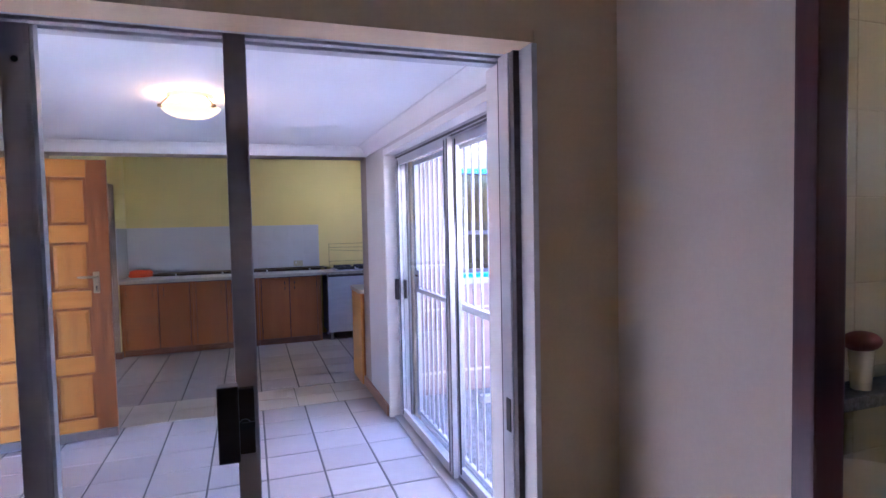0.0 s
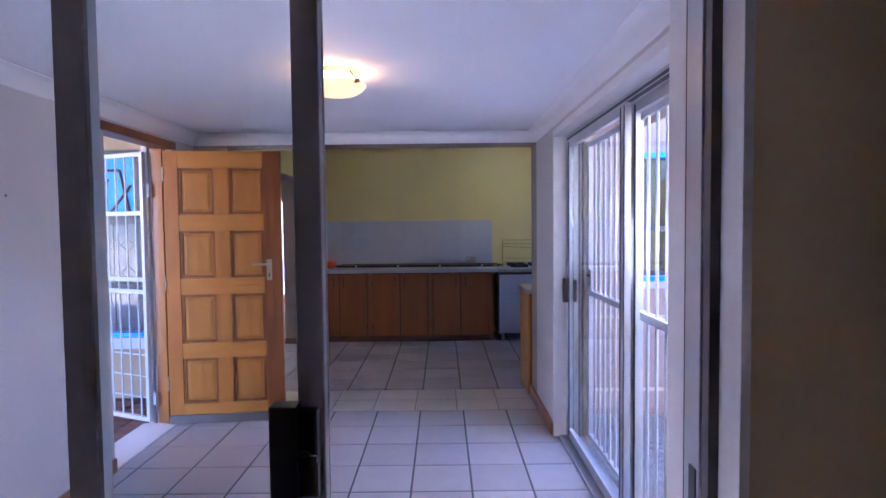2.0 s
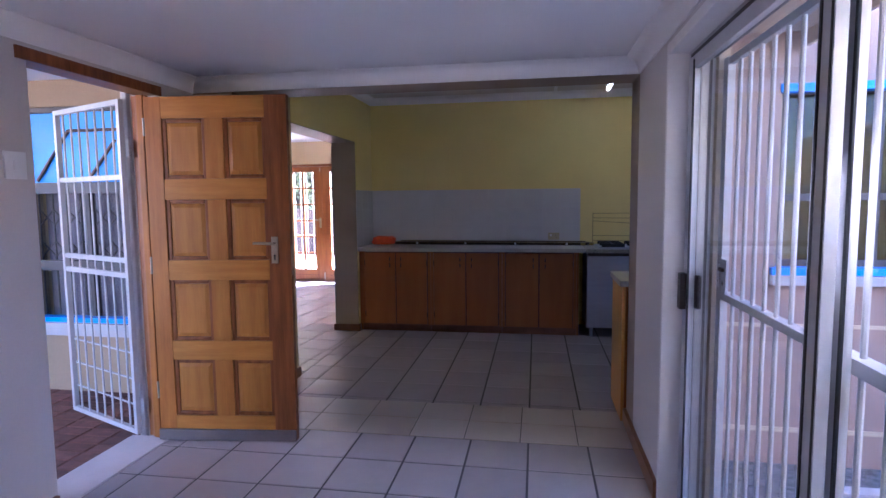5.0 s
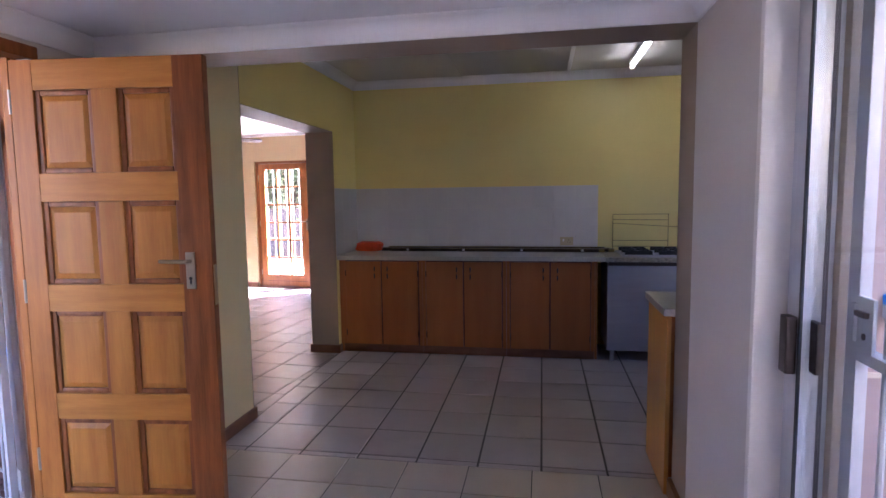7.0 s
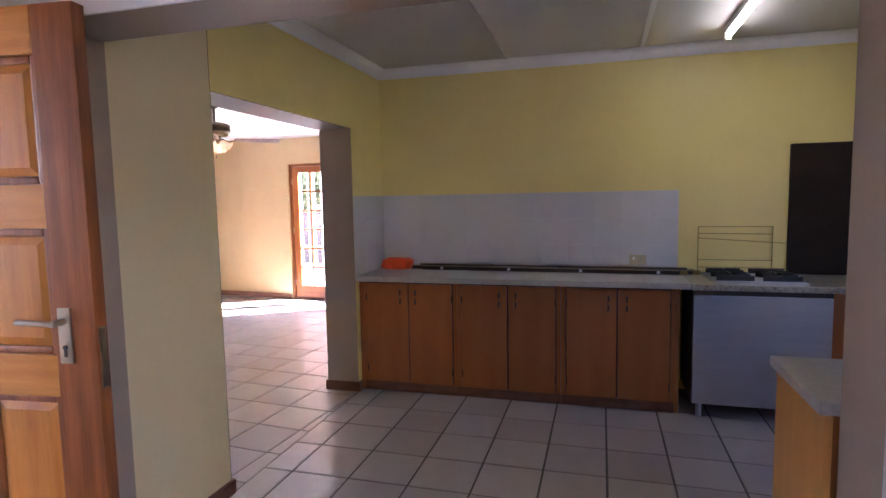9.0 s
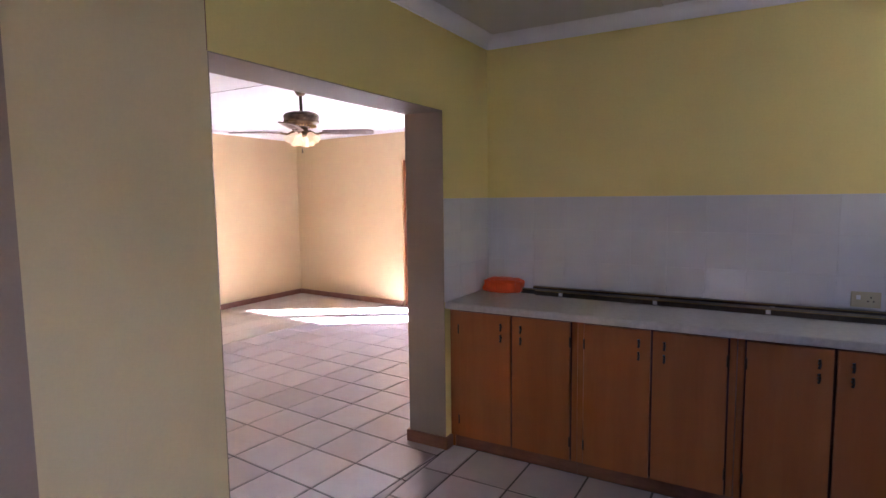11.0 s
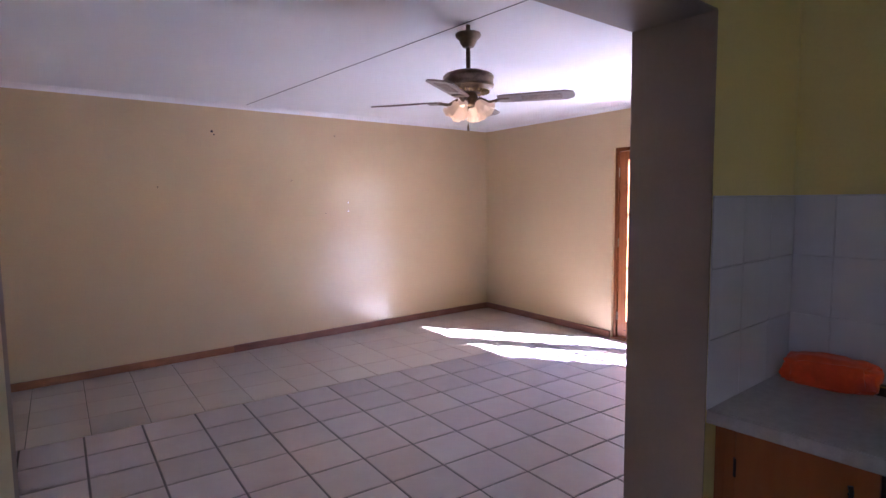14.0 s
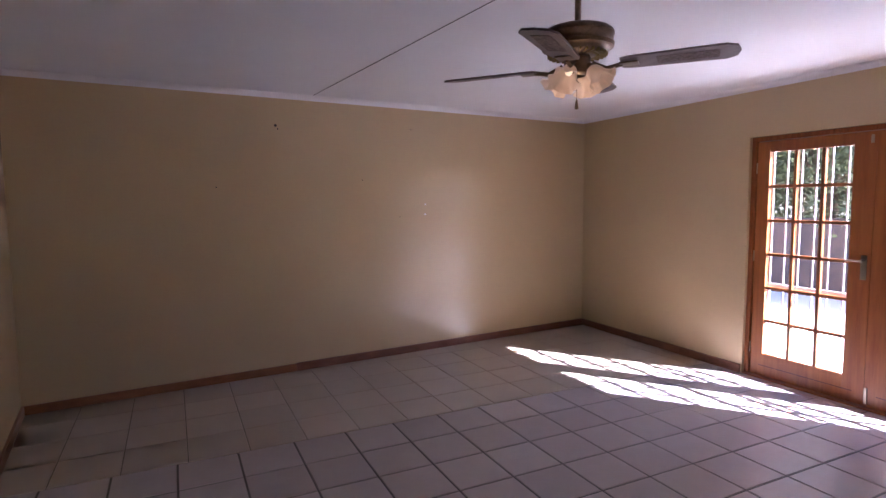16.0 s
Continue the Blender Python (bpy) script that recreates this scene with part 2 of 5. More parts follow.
M["gravel"] = material("grey gravel", (0.22, 0.21, 0.21), 0.9, tint=(0.06, 0.06, 0.06), scale=25, fine=90, bump=1.0)
M["brick"] = material("red brown paver", (0.14, 0.062, 0.047), 0.85, var=0.3, scale=14, fine=90, bump=0.4, per_object=0.25)
M["joint"] = material("dark sand joint", (0.10, 0.075, 0.06), 0.95, var=0.25, scale=20, fine=120, bump=0.4)
M["patio"] = material("pale concrete paving", (0.80, 0.77, 0.72), 0.85, var=0.10, scale=1.5, fine=60, bump=0.3)
M["fence"] = material("dark brown garden wall", (0.10, 0.066, 0.058), 0.85, tint=(0.03, 0.024, 0.026), scale=3.5, fine=30, bump=0.5)
M["leaf"] = material("olive green leaf", (0.12, 0.14, 0.06), 0.5, tint=(0.045, 0.062, 0.028), scale=3, fine=20, bump=0.1)
M["bark"] = material("brown bark", (0.12, 0.085, 0.06), 0.9, var=0.35, scale=8, fine=60, bump=0.7, grain=(6, 6, 1))
M["soil"] = material("dry ground", (0.24, 0.19, 0.13), 0.95, var=0.25, scale=0.6, fine=30, bump=0.5)
M["roof"] = material("dark roof covering", (0.10, 0.08, 0.08), 0.8, var=0.2, scale=3, fine=40, bump=0.3)
M["ceramic"] = material("cream glazed ceramic", (0.66, 0.58, 0.42), 0.15, var=0.04, bump=0.02)
M["bath_tile"] = material("beige glazed bathroom tile", (0.52, 0.45, 0.30), 0.2, var=0.06, bump=0.04, per_object=0.03)
M["red"] = material("dull red sponge", (0.17, 0.03, 0.02), 0.7, var=0.2, bump=0.1)
M["speckle"] = material("speckled grey shelf", (0.22, 0.21, 0.21), 0.35, tint=(0.06, 0.06, 0.06), scale=60, fine=200, bump=0.02)
M["lamp_bowl"] = glow("lit amber glass bowl", (1.0, 0.56, 0.18), 0.025, (0.82, 0.58, 0.28))
M["tube"] = glow("lit fluorescent tube", (1.0, 0.97, 0.82), 0.34)
M["shade_glass"] = glow("frosted lit tulip glass", (1.0, 0.66, 0.34), 0.006, (0.70, 0.60, 0.52))
M["bulb"] = glow("lit bulb", (1.0, 0.74, 0.36), 0.06)


# ---------------------------------------------------------------- mesh helpers
def box(bm, x0, x1, y0, y1, z0, z1, bevel=0.0):
    vs = [bm.verts.new((x, y, z)) for z in (z0, z1) for y in (y0, y1) for x in (x0, x1)]
    fs = [bm.faces.new([vs[i] for i in q]) for q in ((0, 2, 3, 1), (4, 5, 7, 6), (0, 1, 5, 4), (2, 6, 7, 3), (0, 4, 6, 2), (1, 3, 7, 5))]
    if bevel:
        bmesh.ops.bevel(bm, geom=list({e for f in fs for e in f.edges}), offset=bevel, segments=2, affect="EDGES", profile=0.7)
    return bm


def boxes(*rows, bevel=0.0):
    bm = bmesh.new()
    for r in rows:
        box(bm, *r, bevel=bevel)
    return bm


def tube(bm, a, b, r, r2=None, sides=10, caps=True):
    a, b = Vector(a), Vector(b)
    q = (b - a).to_track_quat("Z", "Y").to_matrix().to_4x4()
    m = Matrix.Translation((a + b) / 2) @ q
    bmesh.ops.create_cone(bm, cap_ends=caps, segments=sides, radius1=r, radius2=r if r2 is None else r2, depth=(b - a).length, matrix=m)
    return bm


def lathe(bm, profile, sides=32, at=(0, 0, 0)):
    """profile: (radius, height) pairs from bottom to top."""
    rings = []
    for r, z in profile:
        rings.append([bm.verts.new((at[0] + r * math.cos(2 * math.pi * k / sides), at[1] + r * math.sin(2 * math.pi * k / sides), at[2] + z)) for k in range(sides)])
    for lo, hi in zip(rings, rings[1:]):
        for k in range(sides):
            bm.faces.new((lo[k], lo[(k + 1) % sides], hi[(k + 1) % sides], hi[k]))
    return bm


def mesh_of(name, bm, mat, smooth=False):
    bmesh.ops.recalc_face_normals(bm, faces=bm.faces)
    me = bpy.data.meshes.new(name)
    bm.to_mesh(me)
    bm.free()
    me.materials.append(mat)
    if smooth:
        me.shade_smooth()
        me.set_sharp_from_angle(angle=radians(40))
    return me


def part(name, bm, mat, parent, label="", smooth=False):
    ob = new(name, mesh_of(name, bm, mat, smooth))
    ob.parent = parent
    return tagged(ob, label)


def thing(name, label, category, at=(0, 0, 0), turn=0.0, group=""):
    ob = new(name)
    ob.empty_display_size = 0.1
    ob.matrix_world = pose(*at, 0, 0, turn)
    return tagged(ob, label, category, group)


def solid(name, bm, mat, label, category, smooth=False, at=(0, 0, 0), turn=0.0):
    ob = new(name, mesh_of(name, bm, mat, smooth))
    ob.matrix_world = pose(*at, 0, 0, turn)
    return tagged(ob, label, category)


def setting(name, bm, mat, label="", smooth=False, m=None, category="wall"):
    ob = new(name, mesh_of(name, bm, mat, smooth))
    if m is not None:
        ob.matrix_world = m
    return tagged(ob, label, category, kind="structure")


# ---------------------------------------------------------------- plan (metres)
DL, DR = -1.62, 1.135            # dining room side walls
S1 = 1.58                        # hall face of the wall with the sliding door
S1B = 1.88                       # its dining face
BEAM0, BEAM1, BEAMZ = 5.164, 5.42, 2.12
DCEIL = 2.205
KL, KLB = -1.347, -1.605         # kitchen and living faces of the wall between them
KB = 8.213                       # kitchen back wall
KR = 3.25
KCEIL = 2.587
OP0, OP1, OPZ = 6.015, 7.60, 2.042
LW, LS = -6.277, 5.87            # living room west and south walls
LCEIL = 2.485
NORTH = Matrix.Translation((LW, 11.46, 0)) @ Matrix.Rotation(-math.atan(0.1), 4, "Z")   # living north wall: x along it, y outwards
TOP = 2.95

# ---------------------------------------------------------------- walls
setting("wall_hall_slider", boxes((DL - 0.25, -1.30, S1, S1B, -0.1, TOP), (0.89, 1.365, S1, S1B, -0.1, TOP), (-1.30, 0.89, S1 + 0.001, S1B, 2.0455, TOP), (-1.30, 0.89, S1, S1 + 0.001, 2.046, TOP)), M["hall_paint"], "beige plastered wall round the sliding door")
setting("wall_hall_east", boxes((1.16, 1.22, 1.01, S1, -0.1, 2.6), (1.16, 1.22, -1.5, 0.10, -0.1, 2.6), (1.16, 1.22, 0.10, 1.01, 2.08, 2.6)), M["grey_paint"], "pale grey wall beside the bathroom door")
setting("wall_hall_west", boxes((DL - 0.25, DL - 0.1, -1.5, S1, -0.1, 2.6)), M["grey_paint"], "plain hall wall")
setting("wall_hall_south", boxes((DL - 0.25, 1.50, -1.62, -1.5, -0.1, 2.6)), M["grey_paint"], "plain hall wall")
setting("ceiling_hall", boxes((DL - 0.25, 1.50, -1.62, S1, 2.45, 2.6)), M["ceiling_paint"], "white hall ceiling", category="ceiling")
setting("wall_dining_west", boxes((DL - 0.23, DL, S1B, 3.96, -0.1, TOP), (DL - 0.23, DL, 4.80, BEAM0, -0.1, TOP), (DL - 0.23, DL, 3.96, 4.80, 2.075, TOP)), M["dining_paint"], "warm grey plastered wall round the front door")
setting("wall_dining_east", boxes((DR, DR + 0.23, S1B, 2.42, -0.1, TOP), (DR, DR + 0.23, 4.464, BEAM0, -0.1, TOP), (DR, DR + 0.23, 2.42, 4.464, 2.09, TOP)), M["dining_paint"], "warm grey plastered wall round the sliding door")
# Pier, beam and window wall carry their shade in the darkened jamb colour.
setting("pier_west", boxes((DL - 0.23, KL, BEAM0, BEAM1, -0.1, TOP)), M["shaded_jamb_paint"], "plastered pier under the beam, shade put in its grey beige")
setting("beam_front", boxes((KL, DR, BEAM0, BEAM1, BEAMZ, TOP)), M["shaded_jamb_paint"], "plastered beam between dining room and kitchen, shade put in its grey beige")
setting("wall_kitchen_south", boxes((DR, 1.88, BEAM0 + 0.002, BEAM1, -0.1, TOP), (2.92, KR + 0.25, BEAM0, BEAM1, -0.1, TOP), (1.88, 2.92, BEAM0, BEAM1, -0.1, 1.03), (1.88, 2.92, BEAM0, BEAM1, 2.02, TOP)), M["shaded_jamb_paint"], "plastered wall with the kitchen window")
setting("wall_kitchen_west_near", boxes((KLB, KL, BEAM1, OP0, -0.1, TOP)), M["cream_paint"], "pale yellow painted wall beside the wide opening")
setting("wall_kitchen_west_far", boxes((KLB + 0.004, KL, OP0, OP1, OPZ, TOP), (KLB + 0.004, KL, OP1, KB, -0.1, TOP)), M["yellow_paint"], "olive yellow wall over the wide opening")
setting("jamb_opening", boxes((KLB - 0.002, KL + 0.001, OP1 - 0.004, OP1 + 0.0, 0, OPZ - 0.004), (KLB - 0.002, KL + 0.001, OP0, OP0 + 0.004, 0, OPZ - 0.004)), M["shaded_jamb_paint"], "reveals of the opening, shade put in their grey beige")
setting("soffit_opening", boxes((KLB - 0.002, KL + 0.001, OP0 + 0.004, OP1 - 0.004, OPZ - 0.004, OPZ)), M["shaded_jamb_paint"], "soffit of the opening, shade put in its grey beige")
setting("wall_kitchen_north", boxes((KLB, KR + 0.25, KB, KB + 0.25, -0.1, TOP)), M["yellow_paint"], "olive yellow painted kitchen wall")
setting("wall_kitchen_east", boxes((KR, KR + 0.25, BEAM1, KB, -0.1, TOP)), M["yellow_paint"], "olive yellow painted kitchen wall")
setting("wall_living_east", boxes((KLB, KLB + 0.25, KB + 0.25, 11.6, -0.1, TOP)), M["living_paint"], "cream painted living room wall")
setting("wall_living_east_skin", boxes((KLB - 0.004, KLB, LS, OP0, 0, LCEIL), (KLB - 0.004, KLB, OP1, KB + 0.25, 0, LCEIL), (KLB - 0.004, KLB, OP0, OP1, OPZ, LCEIL)), M["living_paint"], "cream painted living room face of the wall")
setting("wall_living_west", boxes((LW - 0.25, LW, LS - 0.25, 11.9, -0.1, TOP)), M["living_paint"], "cream painted living room wall with old nail holes")
setting("wall_living_south", boxes((LW, KLB - 0.004, LS - 0.06, LS, -0.1, TOP)), M["living_paint"], "cream painted living room wall")
U0, U1, DZ = 2.19, 4.09, 2.055   # french door opening along the north wall
setting("wall_living_north", boxes((-0.3, U0, 0, 0.14, -0.1, TOP), (U1, 5.0, 0, 0.14, -0.1, TOP), (U0, U1, 0, 0.14, DZ, TOP)), M["living_paint"], "cream painted wall round the french doors", m=NORTH)

# ceilings
setting("ceiling_dining", boxes((DL - 0.23, DR + 0.23, S1B, BEAM0, DCEIL, DCEIL + 0.15)), M["ceiling_paint"], "flat white dining ceiling", category="ceiling")
setting("ceiling_kitchen", boxes((KL, KR, BEAM1, KB, KCEIL, KCEIL + 0.15)), M["board_paint"], "off-white board kitchen ceiling", category="ceiling")
bm = bmesh.new()
corners = [(LW, LS), (KLB - 0.004, LS), (KLB - 0.004, 11.06), (LW, 11.52)]
rings = [[bm.verts.new((x, y, z)) for x, y in corners] for z in (LCEIL, LCEIL + 0.15)]
for q in (rings[0], rings[1], *[(rings[0][k], rings[0][(k + 1) % 4], rings[1][(k + 1) % 4], rings[1][k]) for k in range(4)]):
    bm.faces.new(q)
setting("ceiling_living", bm, M["ceiling_paint"], "white board living room ceiling", category="ceiling")
setting("roof", boxes((LW - 0.3, KLB + 0.26, LS - 0.3, 11.6, TOP, TOP + 0.12), (KLB + 0.26, KR + 0.3, BEAM0 - 0.25, KB + 0.3, TOP, TOP + 0.12), (DL - 0.26, DR + 0.26, -1.7, BEAM0 - 0.25, TOP - 0.02, TOP + 0.1)), M["roof"], "dark roof over the house", category="roof")


def cornice(name, a, b, z, size, mat, inward):
    """Cove moulding from a to b (plan points) under a ceiling at z; inward: the way into the room."""
    a, b, n = Vector((*a, 0)), Vector((*b, 0)), Vector((*inward, 0))
    prof = [(0, -size), (size * 0.12, -size)] + [(size * (0.12 + 0.78 * (1 - math.cos(q))), -size * (1 - 0.9 * math.sin(q))) for q in [math.pi / 2 * k / 6 for k in range(7)]] + [(size, -0.004), (size, 0), (0, 0)]
    bm = bmesh.new()
    ends = [[bm.verts.new(p + n * u + Vector((0, 0, z + w))) for u, w in prof] for p in (a, b)]
    for i in range(len(prof) - 1):
        bm.faces.new((ends[0][i], ends[0][i + 1], ends[1][i + 1], ends[1][i]))
    setting(name, bm, mat, "white cove cornice", smooth=True, category="cornice")


Cz = M["cornice_paint"]
cornice("cornice_dining_north", (DL, BEAM0), (DR, BEAM0), DCEIL, 0.085, Cz, (0, -1))
cornice("cornice_dining_west", (DL, S1B), (DL, BEAM0), DCEIL, 0.085, Cz, (1, 0))
cornice("cornice_dining_east", (DR, S1B), (DR, BEAM0), DCEIL, 0.085, Cz, (-1, 0))
cornice("cornice_dining_south", (DL, S1B), (DR, S1B), DCEIL, 0.085, Cz, (0, 1))
cornice("cornice_kitchen_north", (KL, KB), (KR, KB), KCEIL, 0.075, Cz, (0, -1))
cornice("cornice_kitchen_west", (KL, BEAM1), (KL, KB), KCEIL, 0.075, Cz, (1, 0))
cornice("cornice_kitchen_south", (KL, BEAM1), (KR, BEAM1), KCEIL, 0.075, Cz, (0, 1))
cornice("cornice_kitchen_east", (KR, BEAM1), (KR, KB), KCEIL, 0.075, Cz, (-1, 0))
cornice("cornice_living_west", (LW, LS), (LW, 11.46), LCEIL, 0.042, Cz, (1, 0))
nb = NORTH @ Vector((5.0, 0, 0))
ni = NORTH.to_3x3() @ Vector((0, -1, 0))
cornice("cornice_living_north", (LW, 11.46), nb.xy, LCEIL, 0.042, Cz, ni.xy)
cornice("cornice_living_south", (LW, LS), (KLB, LS), LCEIL, 0.042, Cz, (0, 1))
cornice("cornice_living_east", (KLB - 0.004, LS), (KLB - 0.004, 11.2), LCEIL, 0.042, Cz, (-1, 0))
setting("ceiling_strip_living", boxes((LW + 0.07, KLB - 0.08, 8.105, 8.111, LCEIL - 0.002, LCEIL + 0.01)), M["grout"], "thin dark ceiling board joint", category="trim")
setting("ceiling_strip_kitchen_1", boxes((0.745, 0.78, BEAM1 + 0.075, KB - 0.075, KCEIL - 0.006, KCEIL + 0.01), bevel=0.002), Cz, "white ceiling cover strip", category="trim")
setting("ceiling_strip_kitchen_2", boxes((-0.265, -0.23, BEAM1 + 0.075, KB - 0.075, KCEIL - 0.006, KCEIL + 0.01), bevel=0.002), M["board_paint"], "off-white ceiling cover strip", category="trim")
setting("wall_crack", boxes((KL - 0.002, KL + 0.0012, OP0 - 0.002, OP0 + 0.001, OPZ, KCEIL - 0.08)), M["skirting"], "thin crack between two wall paints", category="trim")


def skirting(name, rows, mat, m=None, h=0.075):
    bm = bmesh.new()
    for x0, x1, y0, y1 in rows:
        box(bm, x0, x1, y0, y1, 0.0, h, bevel=0.004)
    setting(name, bm, mat, "brown varnished wooden skirting", m=m, category="baseboard")


T = 0.018
skirting("baseboard_kitchen", [(KL, KL + T, BEAM1, OP0 + T), (KLB - T, KL + T, OP1 - T, OP1), (KL, KL + T, OP1, 7.66), (KLB - T, KL, OP0, OP0 + T)], M["skirting"])
skirting("baseboard_living_west", [(LW, LW + T, 7.9, 11.44)], M["skirting"])
skirting("baseboard_living_west_near", [(LW, LW + T - 0.003, LS, 7.9)], M["skirting_pine"], h=0.07)
skirting("baseboard_living_north", [(0.02, U0 - 0.01, -T, 0), (U1 + 0.01, 4.7, -T, 0)], M["skirting"], m=NORTH)
skirting("baseboard_living_south", [(LW + T, KLB - 0.01, LS, LS + T)], M["skirting_pine"])
skirting("baseboard_living_east", [(KLB - 0.004 - T, KLB - 0.004, LS + T, OP0), (KLB - 0.004 - T, KLB - 0.004, OP1, 11.0)], M["skirting"])
skirting("baseboard_dining_east", [(DR - 0.022, DR, 4.47, BEAM1)], M["skirting_pine"], h=0.085)
skirting("baseboard_dining_east_near", [(DR - 0.022, DR, S1B, 2.42)], M["skirting_pine"], h=0.085)
skirting("baseboard_dining_west", [(DL, DL + 0.022, S1B, 3.95), (DL, DL + 0.022, 4.83, BEAM0)], M["skirting_pine"], h=0.085)
skirting("baseboard_dining_north", [(DL + 0.022, KL, BEAM0 - 0.02, BEAM0), (KL, KL + 0.02, BEAM0 - 0.02, BEAM1)], M["skirting"], h=0.08)

# ---------------------------------------------------------------- sliding door to the hall
F0, FX, FZ1 = 1.70, 0.885, 2.045      # slider frame: hall side, right inner reveal, head
s1 = thing("sliding_door", "grey brown aluminium sliding door standing half open", "door", (0, 0, 0))
part("frame", boxes((FX - 0.028, FX, F0 - 0.02, F0 + 0.045, 0, 2.015), (-1.30, -1.265, F0 + 0.02, F0 + 0.15, 0, 2.015), (-1.30, FX, F0, F0 + 0.022, 2.015, FZ1), (-1.30, FX, F0 + 0.05, F0 + 0.075, 2.015, FZ1), (-1.30, FX, F0 + 0.105, F0 + 0.15, 2.015, FZ1), bevel=0.002), M["alu_pale"], s1, "silver aluminium outer frame with tracks")
part("head_channel", boxes((-1.30, FX, F0 + 0.022, F0 + 0.05, 2.027, FZ1), (-1.30, FX, F0 + 0.075, F0 + 0.105, 2.027, FZ1)), M["aluminium"], s1, "dark head channel")
part("track", boxes((-1.265, FX - 0.03, F0, F0 + 0.15, 0.0, 0.016), (-1.265, FX - 0.03, F0 + 0.035, F0 + 0.041, 0.016, 0.03), (-1.265, FX - 0.03, F0 + 0.095, F0 + 0.101, 0.016, 0.03)), M["alu_pale"], s1)
part("jamb_channel", boxes((FX - 0.024, FX + 0.001, F0 - 0.048, F0 - 0.0205, 0.0, 2.013), bevel=0.002), M["weather_bar"], s1, "dark brown aluminium jamb")
part("jamb_seal", boxes((FX - 0.018, FX + 0.001, F0 + 0.0455, F0 + 0.074, 0.0, 2.015), bevel=0.002), M["jamb_seal"], s1, "dark grey jamb groove")
slide = part("sliding_leaf", boxes((0.085, 0.139, F0 + 0.022, F0 + 0.056, 0.03, 2.035), (-0.345, 0.085, F0 + 0.025, F0 + 0.053, 2.008, 2.035), (-0.345, 0.085, F0 + 0.025, F0 + 0.053, 0.03, 0.10), bevel=0.004), M["aluminium"], s1, "grey brown aluminium leaf frame")
part("pane", boxes((-0.345, 0.085, F0 + 0.037, F0 + 0.042, 0.10, 2.008)), M["glass"], slide, "clear glass pane")
part("edge_strip", boxes((0.118, 0.1405, F0 + 0.056, F0 + 0.062, 0.03, 2.035)), M["alu_pale"], slide, "pale aluminium edge strip")
part("inner_strip", boxes((-0.3425, -0.334, F0 + 0.075, F0 + 0.105, 0.03, 2.035)), M["alu_pale"], slide, "pale aluminium edge strip")
part("lock", boxes((0.040, 0.092, F0 - 0.022, F0 + 0.022, 0.926, 1.123), (0.085, 0.130, F0 - 0.006, F0 + 0.022, 0.94, 1.11), bevel=0.006), M["dark_plastic"], slide, "dark brown plastic lock handle")
bm = bmesh.new()
tube(bm, (0.105, F0 - 0.016, 1.02), (0.105, F0 - 0.004, 1.02), 0.014, sides=16)
box(bm, 0.098, 0.13, F0 - 0.02, F0 - 0.012, 1.013, 1.027)
part("latch", bm, M["black"], slide)
part("top_screw", tube(bmesh.new(), (-0.373, F0 + 0.067, 1.93), (-0.373, F0 + 0.073, 1.93), 0.007, sides=10), M["black"], slide)
fixed = part("fixed_leaf", boxes((-0.405, -0.343, F0 + 0.072, F0 + 0.108, 0.03, 2.035), (-1.265, -1.21, F0 + 0.08, F0 + 0.108, 0.03, 2.035), (-1.21, -0.405, F0 + 0.082, F0 + 0.106, 2.008, 2.035), (-1.21, -0.405, F0 + 0.082, F0 + 0.106, 0.03, 0.09), bevel=0.004), M["aluminium"], s1, "grey brown aluminium leaf frame")
part("pane", boxes((-1.21, -0.405, F0 + 0.092, F0 + 0.097, 0.09, 2.008)), M["glass"], fixed, "clear glass pane")
part("strike", boxes((FX - 0.031, FX - 0.027, F0 - 0.01, F0 + 0.018, 0.89, 0.99), bevel=0.0008), M["black"], s1, "black strike plate")
setting("trim_slider_hall", boxes((FX - 0.006, FX + 0.012, S1 - 0.004, F0 - 0.049, 0, 2.012), bevel=0.003), M["white_paint"], "white painted reveal beside the sliding door", category="trim")
setting("trim_slider_dining", boxes((FX - 0.008, FX + 0.012, F0 + 0.075, S1B + 0.003, 0, 2.014), bevel=0.004), M["white_paint"], "white painted reveal of the sliding door", category="trim")
setting("trim_slider_head", boxes((-1.30, FX, S1 - 0.004, F0 - 0.002, 2.013, 2.046)), M["hall_paint"], "beige head reveal over the sliding door", category="trim")

# ---------------------------------------------------------------- bathroom behind the hall
setting("wall_bath_north", boxes((1.22, 3.0, 1.50, S1B, -0.1, 2.6)), M["bath_tile"], "beige tiled bathroom wall")
# Unseen opening in this wall, added to give the bathroom some daylight.
setting("wall_bath_east", boxes((2.85, 3.0, -0.4, 0.5, -0.1, 2.6), (2.85, 3.0, 0.75, 1.50, -0.1, 2.6), (2.85, 3.0, 0.5, 0.75, -0.1, 1.75), (2.85, 3.0, 0.5, 0.75, 2.0, 2.6)), M["bath_tile"], "tiled bathroom wall with an unseen opening added for daylight")
setting("wall_bath_south", boxes((1.22, 3.0, -0.55, -0.4, -0.1, 2.6)), M["bath_tile"], "tiled bathroom wall")
setting("ceiling_bath", boxes((1.22, 3.0, -0.55, S1B, 2.45, 2.6)), M["ceiling_paint"], "white bathroom ceiling", category="ceiling")
setting("floor_bath", boxes((1.165, 3.0, -0.55, 1.50, -0.12, 0)), M["tile_tan"], "tan tiled bathroom floor", category="floor")
setting("door_frame_bath", boxes((1.148, 1.232, 0.96, 1.008, 0, 2.075), (1.148, 1.232, 0.102, 0.15, 0, 2.075), (1.148, 1.232, 0.15, 0.96, 2.02, 2.075), bevel=0.006), M["mahogany"], "dark mahogany painted door frame", category="door frame")
